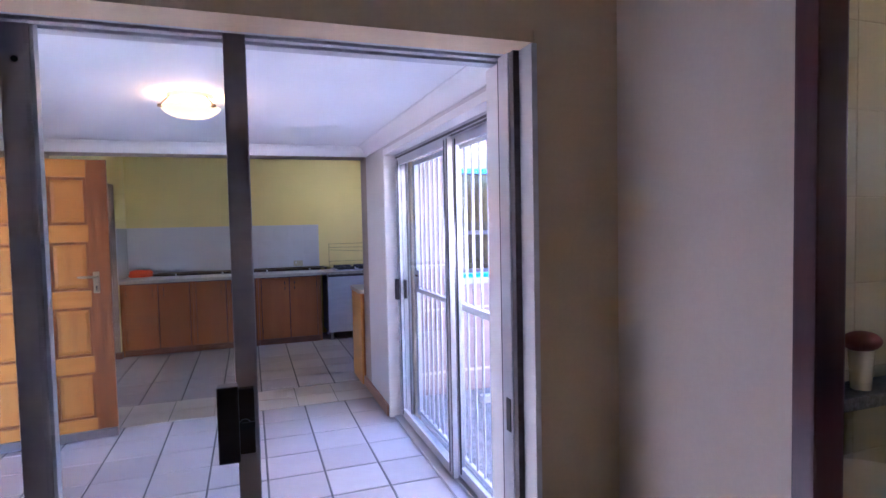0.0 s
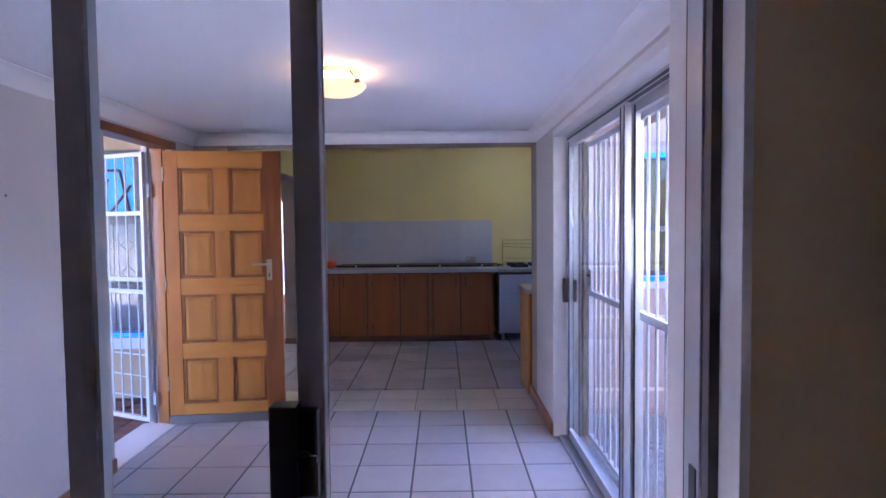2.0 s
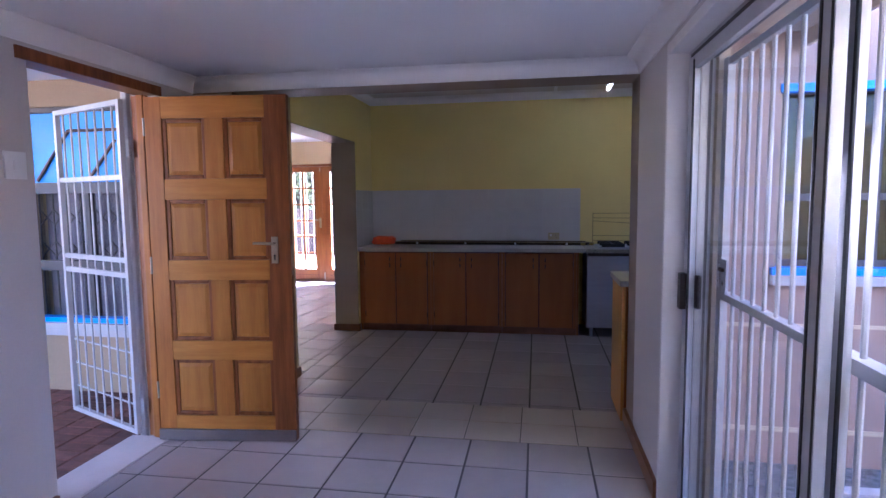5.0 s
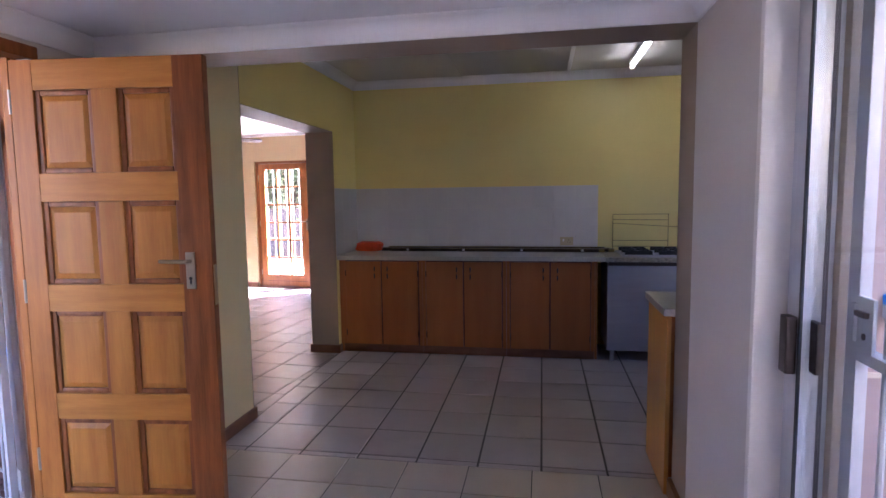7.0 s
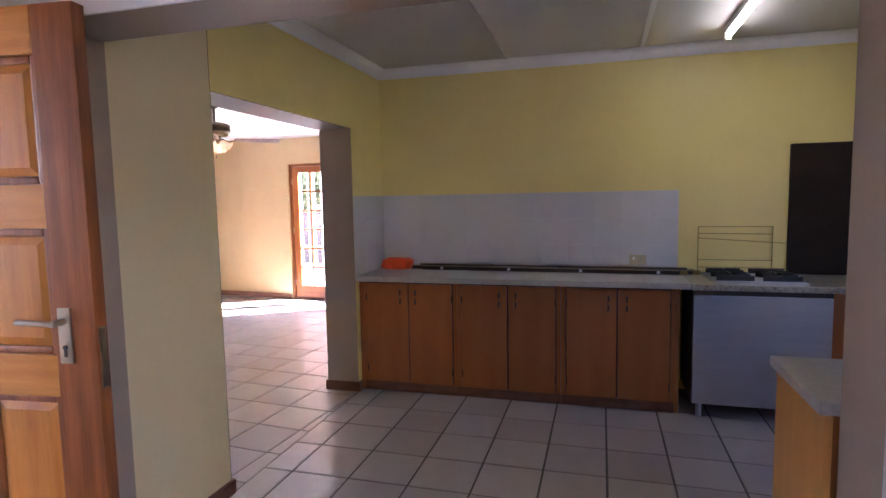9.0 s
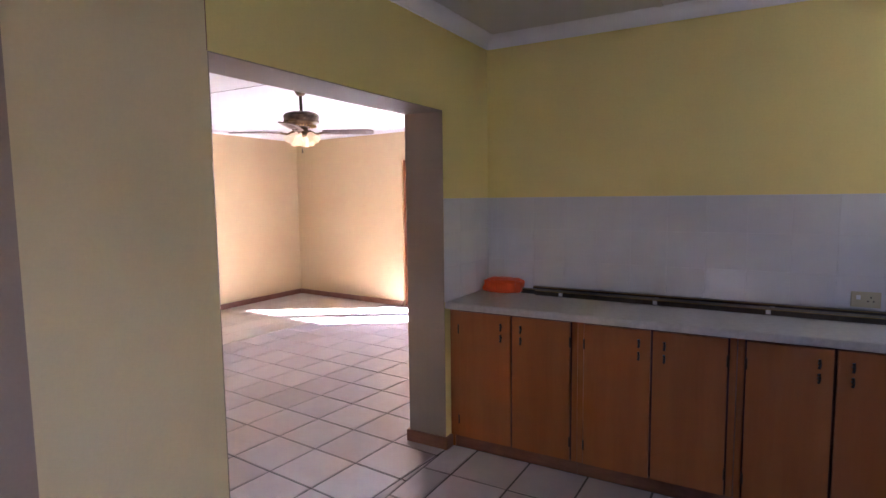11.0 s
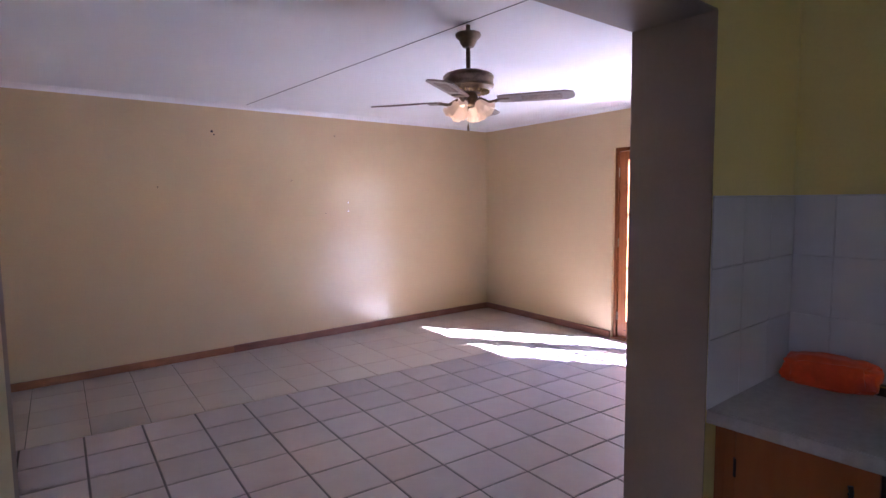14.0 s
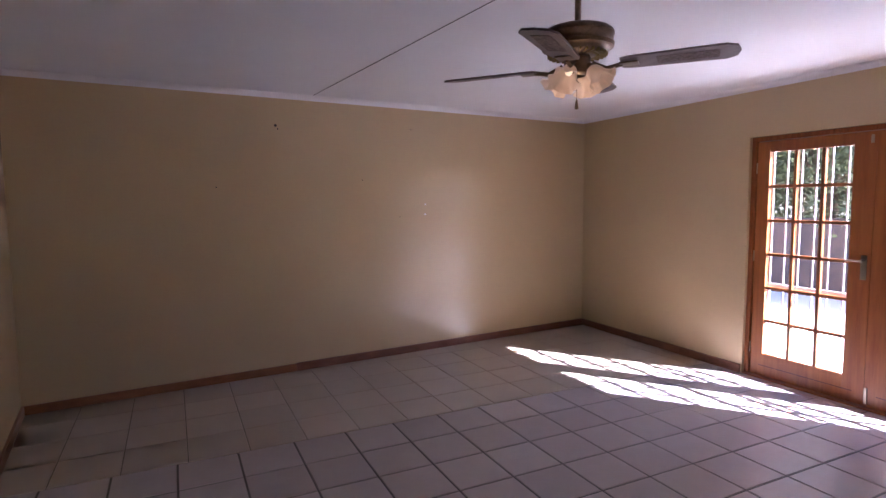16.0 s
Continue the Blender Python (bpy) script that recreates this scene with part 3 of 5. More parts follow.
basin = thing("washbasin", "cream ceramic washbasin under the tiled wall", "washbasin", (1.62, 1.12, 0))
part("bowl", lathe(bmesh.new(), [(0.05, 0.62), (0.16, 0.66), (0.25, 0.76), (0.27, 0.80), (0.255, 0.81), (0.22, 0.775), (0.10, 0.71), (0.02, 0.70)], 28), M["ceramic"], basin, smooth=True)
part("pedestal", lathe(bmesh.new(), [(0.12, 0.0), (0.10, 0.1), (0.075, 0.4), (0.09, 0.66)], 20), M["ceramic"], basin, smooth=True)
solid("bathroom_shelf", boxes((1.40, 2.6, 1.36, 1.492, 0.93, 0.97), bevel=0.004), M["speckle"], "speckled grey stone shelf on the bathroom wall", "shelf")
bm = bmesh.new()
bmesh.ops.create_uvsphere(bm, u_segments=18, v_segments=10, radius=1.0, matrix=Matrix.Translation((1.955, 1.42, 1.122)) @ Matrix.Diagonal((0.065, 0.05, 0.032, 1)))
solid("tumbler", lathe(bmesh.new(), [(0.001, 0.97), (0.028, 0.97), (0.036, 1.095), (0.034, 1.097), (0.027, 0.975), (0.001, 0.975)], 18, (1.955, 1.42, 0)), M["bath_tile"], "beige tumbler on the bathroom shelf", "cup", True)
solid("bath_sponge", bm, M["red"], "red bath sponge on the tumbler", "sponge", True)

# ---------------------------------------------------------------- front door and its frame
frame_bm = boxes((DL - 0.12, DL - 0.06, 3.905, 3.962, 0, 2.044), (DL - 0.12, DL - 0.05, 4.775, 4.815, 0, 2.044), (DL - 0.155, DL - 0.12, 4.79, 4.83, 0, 2.044), bevel=0.006)
setting("door_frame_front", frame_bm, M["french_wood"], "orange brown varnished door frame", category="door frame")
setting("door_head_front", boxes((DL - 0.12, DL + 0.012, 3.905, 4.84, 2.045, 2.10), bevel=0.006), M["door_dark"], "dark red brown varnished door head", category="door frame")
setting("door_lining", boxes((DL - 0.098, DL - 0.06, 4.758, 4.7755, 0, 2.045), bevel=0.004), M["door_wood"], "pale pine door stop", category="door frame")
LEAF_W, LEAF_H = 0.832, 2.02
door = thing("front_door", "open orange pine door with eight raised panels", "door", (-1.662, 4.744, 0.008), 6.0)
TH = 0.042
rails = [(0.0, 0.145), (0.485, 0.60), (0.962, 1.08), (1.432, 1.552), (1.895, 2.02)]
part("hinge_stile", boxes((0, 0.10, 0, TH, 0, LEAF_H), bevel=0.003), M["door_wood"], door)
part("lock_stile", boxes((0.704, LEAF_W, 0, TH, 0, LEAF_H), bevel=0.003), M["door_dark"], door, "darker red brown lock stile")
for z0, z1 in rails:
    part("rail", boxes((0.10, 0.704, 0.0005, TH - 0.0005, z0, z1), bevel=0.003), M["door_wood_x"], door)
for (a, z0), (z1, b) in zip(rails, rails[1:]):
    part("muntin", boxes((0.352, 0.461, 0.0005, TH - 0.0005, z0, z1), bevel=0.003), M["door_panel"], door)
    for x0, x1 in ((0.10, 0.352), (0.461, 0.704)):
        # Dark stile colour draws the shadow outline round each panel.
        part("moulding", boxes((x0, x0 + 0.022, 0.010, 0.026, z0, z1), (x1 - 0.022, x1, 0.010, 0.026, z0, z1), (x0 + 0.022, x1 - 0.022, 0.010, 0.026, z0, z0 + 0.022), (x0 + 0.022, x1 - 0.022, 0.010, 0.026, z1 - 0.022, z1), bevel=0.007), M["door_dark"], door, "moulding round a panel, darkened for shade")
        bm = bmesh.new()
        q = 0.046
        lo = [bm.verts.new(v) for v in ((x0, 0.027, z0), (x1, 0.027, z0), (x1, 0.027, z1), (x0, 0.027, z1))]
        hi = [bm.verts.new(v) for v in ((x0 + q, 0.011, z0 + q), (x1 - q, 0.011, z0 + q), (x1 - q, 0.011, z1 - q), (x0 + q, 0.011, z1 - q))]
        bk = [bm.verts.new(v) for v in ((x0, 0.034, z0), (x1, 0.034, z0), (x1, 0.034, z1), (x0, 0.034, z1))]
        bm.faces.new(hi)
        bm.faces.new(bk)
        for k in range(4):
            bm.faces.new((lo[k], lo[(k + 1) % 4], hi[(k + 1) % 4], hi[k]))
            bm.faces.new((bk[k], bk[(k + 1) % 4], lo[(k + 1) % 4], lo[k]))
        part("panel", bm, M["door_panel"], door)
part("weather_bar", boxes((0.0, LEAF_W, -0.022, -0.001, 0.0, 0.065), bevel=0.006), M["weather_bar"], door, "dark grey weather bar along the foot")
plate = part("lock_plate", boxes((0.72, 0.76, -0.006, 0.0, 1.06, 1.215), bevel=0.003), M["chrome"], door, "worn nickel lock plate")
bm = tube(bmesh.new(), (0.74, -0.006, 1.178), (0.74, -0.045, 1.178), 0.009)
tube(bm, (0.747, -0.042, 1.178), (0.63, -0.046, 1.181), 0.0085, 0.007)
part("lever", bm, M["chrome"], plate, smooth=True)
bm = tube(bmesh.new(), (0.74, -0.0065, 1.105), (0.74, -0.009, 1.105), 0.007)
box(bm, 0.7365, 0.7435, -0.009, -0.0065, 1.08, 1.105)
part("keyhole", bm, M["black"], plate)
part("latch", boxes((LEAF_W, LEAF_W + 0.004, 0.01, 0.032, 0.99, 1.16), bevel=0.001), M["chrome"], door)
for z in (0.25, 1.0, 1.8):
    part("hinge", tube(bmesh.new(), (-0.004, 0.002, z), (-0.004, 0.002, z + 0.10), 0.007), M["chrome"], door)

sw = thing("light_switch", "white plastic switch plate on the wall by the door", "light switch", (DL, 3.866, 1.59))
part("plate", boxes((0, 0.010, -0.05, 0.05, -0.058, 0.058), bevel=0.003), M["clip_white"], sw)
part("rocker", boxes((0.010, 0.015, -0.014, 0.014, -0.022, 0.022), bevel=0.002), M["clip_white"], sw)
setting("threshold_front", boxes((DL - 0.26, DL, 3.962, 4.775, -0.1, 0.004), bevel=0.004), M["sill_stone"], "pale smooth door threshold", category="threshold")

# ---------------------------------------------------------------- security gates
gate = thing("porch_gate", "white steel barred gate standing open on the porch", "gate", (-1.80, 4.735, 0.03), -23.0)
gw, gh = 0.79, 1.99
part("gate_frame", boxes((-gw, -gw + 0.03, -0.015, 0.015, 0, gh), (-0.03, 0, -0.015, 0.015, 0, gh), (-gw + 0.03, -0.03, -0.015, 0.015, 0, 0.03), (-gw + 0.03, -0.03, -0.015, 0.015, gh - 0.03, gh), bevel=0.003), M["gate_paint"], gate)
for z in (1.53, 1.04, 0.95):
    part("rail", boxes((-gw + 0.03, -0.03, -0.012, 0.012, z, z + 0.03), bevel=0.003), M["gate_paint"], gate)
for k in range(1, 8):
    x = -gw + gw * k / 8
    part("bar", tube(bmesh.new(), (x, 0, 0.03), (x, 0, gh - 0.03), 0.0065, sides=8), M["gate_paint"], gate)
for z in (0.17, 0.33, 0.49):
    part("cross_bar", tube(bmesh.new(), (-gw + 0.03, 0.012, z), (-0.03, 0.012, z), 0.006, sides=8), M["gate_paint"], gate)
for z in (0.12, 1.66):
    part("hinge_plate", boxes((-0.03, 0.03, 0.016, 0.022, z, z + 0.10), bevel=0.002), M["gate_paint"], gate)
setting("gate_post", boxes((DL - 0.20, DL - 0.172, 4.772, 4.80, -0.03, 2.06), (DL - 0.215, DL - 0.165, 3.962, 3.99, -0.03, 2.06), bevel=0.003), M["gate_paint"], "white steel gate post fixed in the porch opening", category="gate post")

# ---------------------------------------------------------------- sliding door to the courtyard
Y0, Y1 = 2.45, 4.434
s2 = thing("courtyard_sliding_door", "silver aluminium sliding glass door, closed", "door", (0.048, 0, 0))
part("frame", boxes((DR + 0.03, DR + 0.13, Y1 - 0.035, Y1, 0, 2.05), (DR + 0.03, DR + 0.13, Y0, Y0 + 0.035, 0, 2.05), (DR + 0.03, DR + 0.13, Y0 + 0.035, Y1 - 0.035, 2.015, 2.05), bevel=0.003), M["alu_pale"], s2)
part("frame_groove", boxes((DR + 0.031, DR + 0.040, Y1 - 0.0375, Y1 - 0.0345, 0.012, 2.014), (DR + 0.060, DR + 0.072, Y1 - 0.0375, Y1 - 0.0345, 0.012, 2.014), (DR + 0.104, DR + 0.116, Y1 - 0.0375, Y1 - 0.0345, 0.012, 2.014), (DR + 0.032, DR + 0.058, Y0 + 0.036, Y1 - 0.038, 2.0145, 2.0165), (DR + 0.078, DR + 0.128, Y0 + 0.036, Y1 - 0.038, 2.0145, 2.0165), (DR + 0.0285, DR + 0.0305, Y0 + 0.036, Y1 - 0.036, 2.020, 2.034)), M["jamb_seal"], s2, "dark grooves in the frame")
part("track", boxes((DR - 0.02, DR + 0.14, Y0, Y1, 0.0, 0.012), (DR + 0.045, DR + 0.052, Y0, Y1, 0.012, 0.03), (DR + 0.09, DR + 0.097, Y0, Y1, 0.012, 0.03), bevel=0.002), M["alu_pale"], s2)
for nm, x, a, b in (("sliding_leaf", DR + 0.025, 3.20, Y1 - 0.036), ("fixed_leaf", DR + 0.07, Y0 + 0.036, 3.26)):
    leaf = part(nm, boxes((x, x + 0.03, a, a + 0.055, 0.03, 2.014), (x, x + 0.03, b - 0.055, b, 0.03, 2.014), (x + 0.002, x + 0.028, a + 0.055, b - 0.055, 0.03, 0.09), (x + 0.002, x + 0.028, a + 0.055, b - 0.055, 1.965, 2.014), bevel=0.003), M["alu_pale"], s2)
    pane = part("pane", boxes((x + 0.012, x + 0.017, a + 0.055, b - 0.055, 0.09, 1.965)), M["glass"], leaf, "clear glass pane")
    part("seal", boxes((x - 0.002, x + 0.004, b - 0.068, b - 0.056, 0.05, 2.0), (x - 0.002, x + 0.004, a + 0.056, a + 0.066, 0.05, 2.0), (x - 0.0022, x - 0.0002, a + 0.004, a + 0.012, 0.03, 2.0), (x + 0.0305, x + 0.034, b - 0.03, b - 0.02, 0.03, 2.0)), M["rubber"], leaf, "black glazing seal")
    if nm == "sliding_leaf":
        part("lock", boxes((x - 0.028, x - 0.001, b - 0.052, b - 0.004, 0.94, 1.10), (x + 0.031, x + 0.05, b - 0.09, b - 0.03, 0.95, 1.09), bevel=0.006), M["dark_plastic"], leaf, "dark plastic lock handle")
setting("trim_courtyard_door", boxes((DR - 0.008, DR + 0.16, Y1, Y1 + 0.03, 0, 2.075), (DR - 0.008, DR + 0.16, Y0 - 0.03, Y0, 0, 2.075), (DR - 0.008, DR + 0.16, Y0 - 0.03, Y1 + 0.03, 2.05, 2.095), bevel=0.004), M["white_paint"], "white painted reveal round the courtyard door", category="trim")

g2 = thing("courtyard_gate", "white steel barred security gate outside the glass door", "gate", (DR + 0.212, 0, 0.0))
part("gate_frame", boxes((-0.015, 0.015, 4.305, 4.36, 0.03, 2.0), (-0.015, 0.015, 2.46, 2.50, 0.03, 2.0), (-0.012, 0.012, 2.50, 4.305, 1.965, 1.995), (-0.012, 0.012, 2.50, 4.305, 0.04, 0.07), bevel=0.003), M["gate_paint"], g2)
part("meeting_post", boxes((-0.018, 0.018, 3.392, 3.428, 0.03, 2.0), (-0.016, 0.016, 3.434, 3.466, 0.03, 2.0), bevel=0.004), M["gate_paint"], g2)
part("mid_rail", boxes((-0.02, 0.02, 3.466, 4.305, 1.0, 1.03), (-0.025, 0.02, 2.50, 3.392, 0.995, 1.035), bevel=0.003), M["gate_paint"], g2)
for y in [3.392 - 0.1115 * k for k in range(1, 8)] + [3.466 + 0.105 * k for k in range(1, 8)]:
    part("bar", tube(bmesh.new(), (0, y, 0.07), (0, y, 1.965), 0.0085, sides=8), M["gate_paint"], g2)
lp = part("lock_plate", boxes((-0.022, -0.0125, 4.225, 4.305, 1.03, 1.17), (-0.03, -0.0125, 4.295, 4.315, 1.05, 1.15), bevel=0.002), M["gate_paint"], g2, "scuffed steel lock plate")
part("keyhole", tube(bmesh.new(), (-0.0235, 4.262, 1.07), (-0.0215, 4.262, 1.07), 0.009, sides=12), M["black"], lp)
part("latch", boxes((-0.034, -0.0225, 4.24, 4.29, 1.12, 1.135), bevel=0.002), M["rail_metal"], lp)
setting("gate_post_courtyard", boxes((DR + 0.182, DR + 0.23, 4.376, 4.434, -0.1, 2.05), bevel=0.003), M["plaster_beige"], "beige plaster return beside the gate", category="gate post")

# ---------------------------------------------------------------- dining ceiling lamp
dl = thing("ceiling_lamp", "amber glass bowl ceiling lamp with brass clips, lit", "ceiling lamp", (*DINING_LAMP, DCEIL))
part("bowl", lathe(bmesh.new(), [(0.003, -0.118), (0.05, -0.115), (0.09, -0.106), (0.123, -0.089), (0.144, -0.065), (0.141, -0.063), (0.120, -0.085), (0.087, -0.102), (0.003, -0.113)], 40), M["lamp_bowl"], dl, "lit amber glass bowl", True)
part("base_plate", lathe(bmesh.new(), [(0.0, -0.02), (0.10, -0.02), (0.11, -0.004), (0.11, 0.0)], 32), M["clip_white"], dl, smooth=True)
for a in (80, 200, 320):
    c, s = math.cos(radians(a)), math.sin(radians(a))
    bm = tube(bmesh.new(), (0.10 * c, 0.10 * s, -0.012), (0.147 * c, 0.147 * s, -0.064), 0.004)
    tube(bm, (0.130 * c, 0.130 * s, -0.067), (0.158 * c, 0.158 * s, -0.067), 0.009, sides=12)
    part("clip", bm, M["fan_bronze"], dl, "dark brass clip", True)
bulb("dining_bulb", (*DINING_LAMP, DCEIL - 0.06), 0.065, (1.0, 0.66, 0.32), 0.04)

# ---------------------------------------------------------------- kitchen
def cabinet(x0, x1, group):
    w = x1 - x0
    c = thing("base_cabinet", "orange brown veneered base cabinet with two doors", "cabinet", (x0, 7.66, 0), group=group)
    # Carcass colour is dark to paint the shade seen between the doors.
    part("body", boxes((0, w, 0.022, 0.53, 0.075, 0.870), bevel=0.002), M["mahogany"], c, "carcass darkened to put shade in the door gaps")
    for sx in (0, w - 0.03):
        part("stile", boxes((sx, sx + 0.03, 0, 0.021, 0.075, 0.870), bevel=0.002), M["cabinet_wood"], c)
    part("plinth", boxes((0.0, w, 0.012, 0.03, 0, 0.075), bevel=0.002), M["skirting"], c, "dark brown plinth")
    half = w / 2
    for k, (a, b) in enumerate(((0.038, half - 0.006), (half + 0.006, w - 0.038))):
        d = part("door", boxes((a, b, -0.018, -0.001, 0.082, 0.856), bevel=0.002), M["cabinet_wood"], c)
        hx = b - 0.055 if k == 0 else a + 0.055
        for z in (0.725, 0.79):
            bm = tube(bmesh.new(), (hx, -0.018, z), (hx, -0.036, z), 0.0055, sides=8)
            tube(bm, (hx, -0.034, z - 0.021), (hx + 0.004, -0.036, z), 0.0065, 0.005, sides=8)
            tube(bm, (hx + 0.004, -0.036, z), (hx, -0.034, z + 0.021), 0.005, 0.0065, sides=8)
            part("handle", bm, M["black"], d, "small black pull")
        ox = a if k == 0 else b
        for z in (0.16, 0.72):
            part("hinge", tube(bmesh.new(), (ox, -0.014, z), (ox, -0.014, z + 0.055), 0.006, sides=8), M["rail_metal"], d, "dark barrel hinge")
    return c


for x in (-1.315, -0.551, 0.213):
    cabinet(x, x + 0.762, "base cabinets under the long counter")
solid("filler_panel", boxes((KL + 0.002, -1.317, 7.665, 8.2, 0, 0.870), bevel=0.002), M["cabinet_wood"], "orange brown filler strip beside the cabinets", "panel")
wt = thing("worktop", "pale grey laminate worktop along the tiled wall", "worktop", (KL, 7.60, 0.872))
part("top", boxes((0.003, 1.055 - KL, 0.012, KB - 7.602, 0.003, 0.040), bevel=0.003), M["counter"], wt)
part("front_edge", boxes((0.003, 1.055 - KL, 0.0, 0.0115, 0.0, 0.0395), bevel=0.005), M["counter"], wt, "rounded pale front edge")
part("back_seal", boxes((0.008, 1.05 - KL, KB - 7.612, KB - 7.606, 0.040, 0.046), bevel=0.002), M["wall_grout"], wt, "pale sealant along the wall")
solid("end_post", boxes((0.978, 1.0, 7.68, 8.19, 0.0, 0.871), bevel=0.002), M["cabinet_wood"], "orange brown end panel of the cabinet run", "panel")

hobcab = thing("hob_cabinet", "grey steel fronted cabinet on short legs", "cabinet", (1.075, 7.60, 0))
part("body", boxes((0, 0.80, 0.02, 0.55, 0.10, 0.871), bevel=0.003), M["steel"], hobcab)
part("front", boxes((0.0, 0.80, 0.0, 0.019, 0.105, 0.834), bevel=0.004), M["steel"], hobcab, "plain grey front panel")
part("top_strip", boxes((0.0, 0.80, 0.004, 0.018, 0.838, 0.871), bevel=0.002), M["dark_plastic"], hobcab, "dark strip under the top")
for x, y in ((0.05, 0.06), (0.75, 0.06), (0.05, 0.5), (0.75, 0.5)):
    part("leg", tube(bmesh.new(), (x, y, 0), (x, y, 0.105), 0.018, sides=14), M["alu_pale"], hobcab, smooth=True)
solid("hob_worktop", boxes((1.058, 2.6, 7.575, KB - 0.002, 0.872, 0.910), bevel=0.005), M["granite"], "speckled beige worktop under the gas hob", "worktop")
sink_base = thing("end_cabinet", "orange brown cabinet under the speckled worktop", "cabinet", (1.88, 7.64, 0))
part("body", boxes((0, 0.70, 0, 0.55, 0.08, 0.871), bevel=0.003), M["cabinet_wood"], sink_base)
part("plinth", boxes((0, 0.70, 0.04, 0.06, 0, 0.08)), M["skirting"], sink_base)

hob = thing("gas_hob", "black gas hob with cast iron pan supports", "hob", (1.20, 7.68, 0.910))
part("plate", boxes((0, 0.56, 0, 0.46, 0, 0.012), bevel=0.004), M["steel"], hob)
for x, y, r in ((0.14, 0.13, 0.045), (0.42, 0.13, 0.035), (0.14, 0.33, 0.035), (0.42, 0.33, 0.05)):
    part("burner", lathe(bmesh.new(), [(0.0, 0.012), (r, 0.012), (r, 0.024), (r * 0.7, 0.026), (r * 0.7, 0.032), (0.0, 0.034)][1:], 20, (x, y, 0)), M["black"], hob, smooth=True)
    bm = bmesh.new()
    for a in (0, 90, 180, 270):
        c, s = math.cos(radians(a)), math.sin(radians(a))
        box(bm, x + min(0.03 * c, 0.11 * c) - 0.004, x + max(0.03 * c, 0.11 * c) + 0.004, y + min(0.03 * s, 0.10 * s) - 0.004, y + max(0.03 * s, 0.10 * s) + 0.004, 0.034, 0.046)
    box(bm, x - 0.114, x + 0.114, y - 0.104, y - 0.096, 0.012, 0.046)
    box(bm, x - 0.114, x + 0.114, y + 0.096, y + 0.104, 0.012, 0.046)
    part("pan_support", bm, M["black"], hob, "black cast iron support")

rack = thing("wire_rack", "thin brass wire rack standing against the wall", "rack", (1.18, 8.15, 0.910))
for za, zb, x1 in ((0.045, 0.04, 0.62), (0.10, 0.098, 0.50), (0.262, 0.222, 0.62), (0.296, 0.29, 0.50), (0.345, 0.345, 0.50)):
    part("wire", tube(bmesh.new(), (0, 0.03, za), (x1, 0.03, zb), 0.003, sides=6), M["wire"], rack)
for x in (0, 0.495):
    part("upright", tube(bmesh.new(), (x, 0.03, 0), (x, 0.03, 0.347), 0.0035, sides=6), M["wire"], rack)
for x in (0, 0.493):
    part("foot", boxes((x, x + 0.004, -0.02, 0.03, 0.0, 0.005)), M["wire"], rack)

solid("dark_board", boxes((1.775, 2.25, 8.165, KB - 0.004, 0.912, 1.84), bevel=0.004), M["board_dark"], "dark brown board leaning against the kitchen wall", "board")

side = thing("sink_cabinet", "orange veneered cabinet below the kitchen window", "cabinet", (1.10, BEAM1, 0))
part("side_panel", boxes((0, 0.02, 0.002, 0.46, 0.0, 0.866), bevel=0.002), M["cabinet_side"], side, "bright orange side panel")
part("body", boxes((0.021, 1.9, 0.02, 0.44, 0.08, 0.866), bevel=0.002), M["cabinet_wood"], side)
part("plinth", boxes((0.021, 1.9, 0.37, 0.39, 0, 0.08)), M["skirting"], side)
for k in range(4):
    part("door", boxes((0.03 + 0.467 * k, 0.03 + 0.467 * (k + 1) - 0.006, 0.441, 0.459, 0.085, 0.85), bevel=0.002), M["cabinet_wood"], side)
solid("sink_worktop", boxes((1.085, 3.0, BEAM1 + 0.002, 5.915, 0.868, 0.905), bevel=0.006), M["counter"], "pale grey laminate worktop below the window", "worktop")

bm = bmesh.new()
bmesh.ops.create_icosphere(bm, subdivisions=4, radius=1.0)
for v in bm.verts:
    d = v.co.copy()
    q = Vector([math.copysign(abs(c) ** 0.55, c) for c in d])
    f = 1 + 0.13 * noise.noise(d * 2.3) + 0.07 * noise.noise(d * 6.0) + 0.03 * noise.noise(d * 14.0)
    v.co = Vector((q.x * 0.132 * f, q.y * 0.072 * f, max(-0.78, q.z) * 0.052 * f))
solid("orange_bag", bm, M["orange"], "crumpled bright orange plastic bag on the worktop", "bag", True, (-1.185, 8.11, 0.953))

rods = [((-1.00, 8.176), (1.10, 8.140), 0.008), ((-1.06, 8.118), (1.13, 8.062), 0.0), ((-0.95, 8.078), (1.04, 8.022), 0.0)]
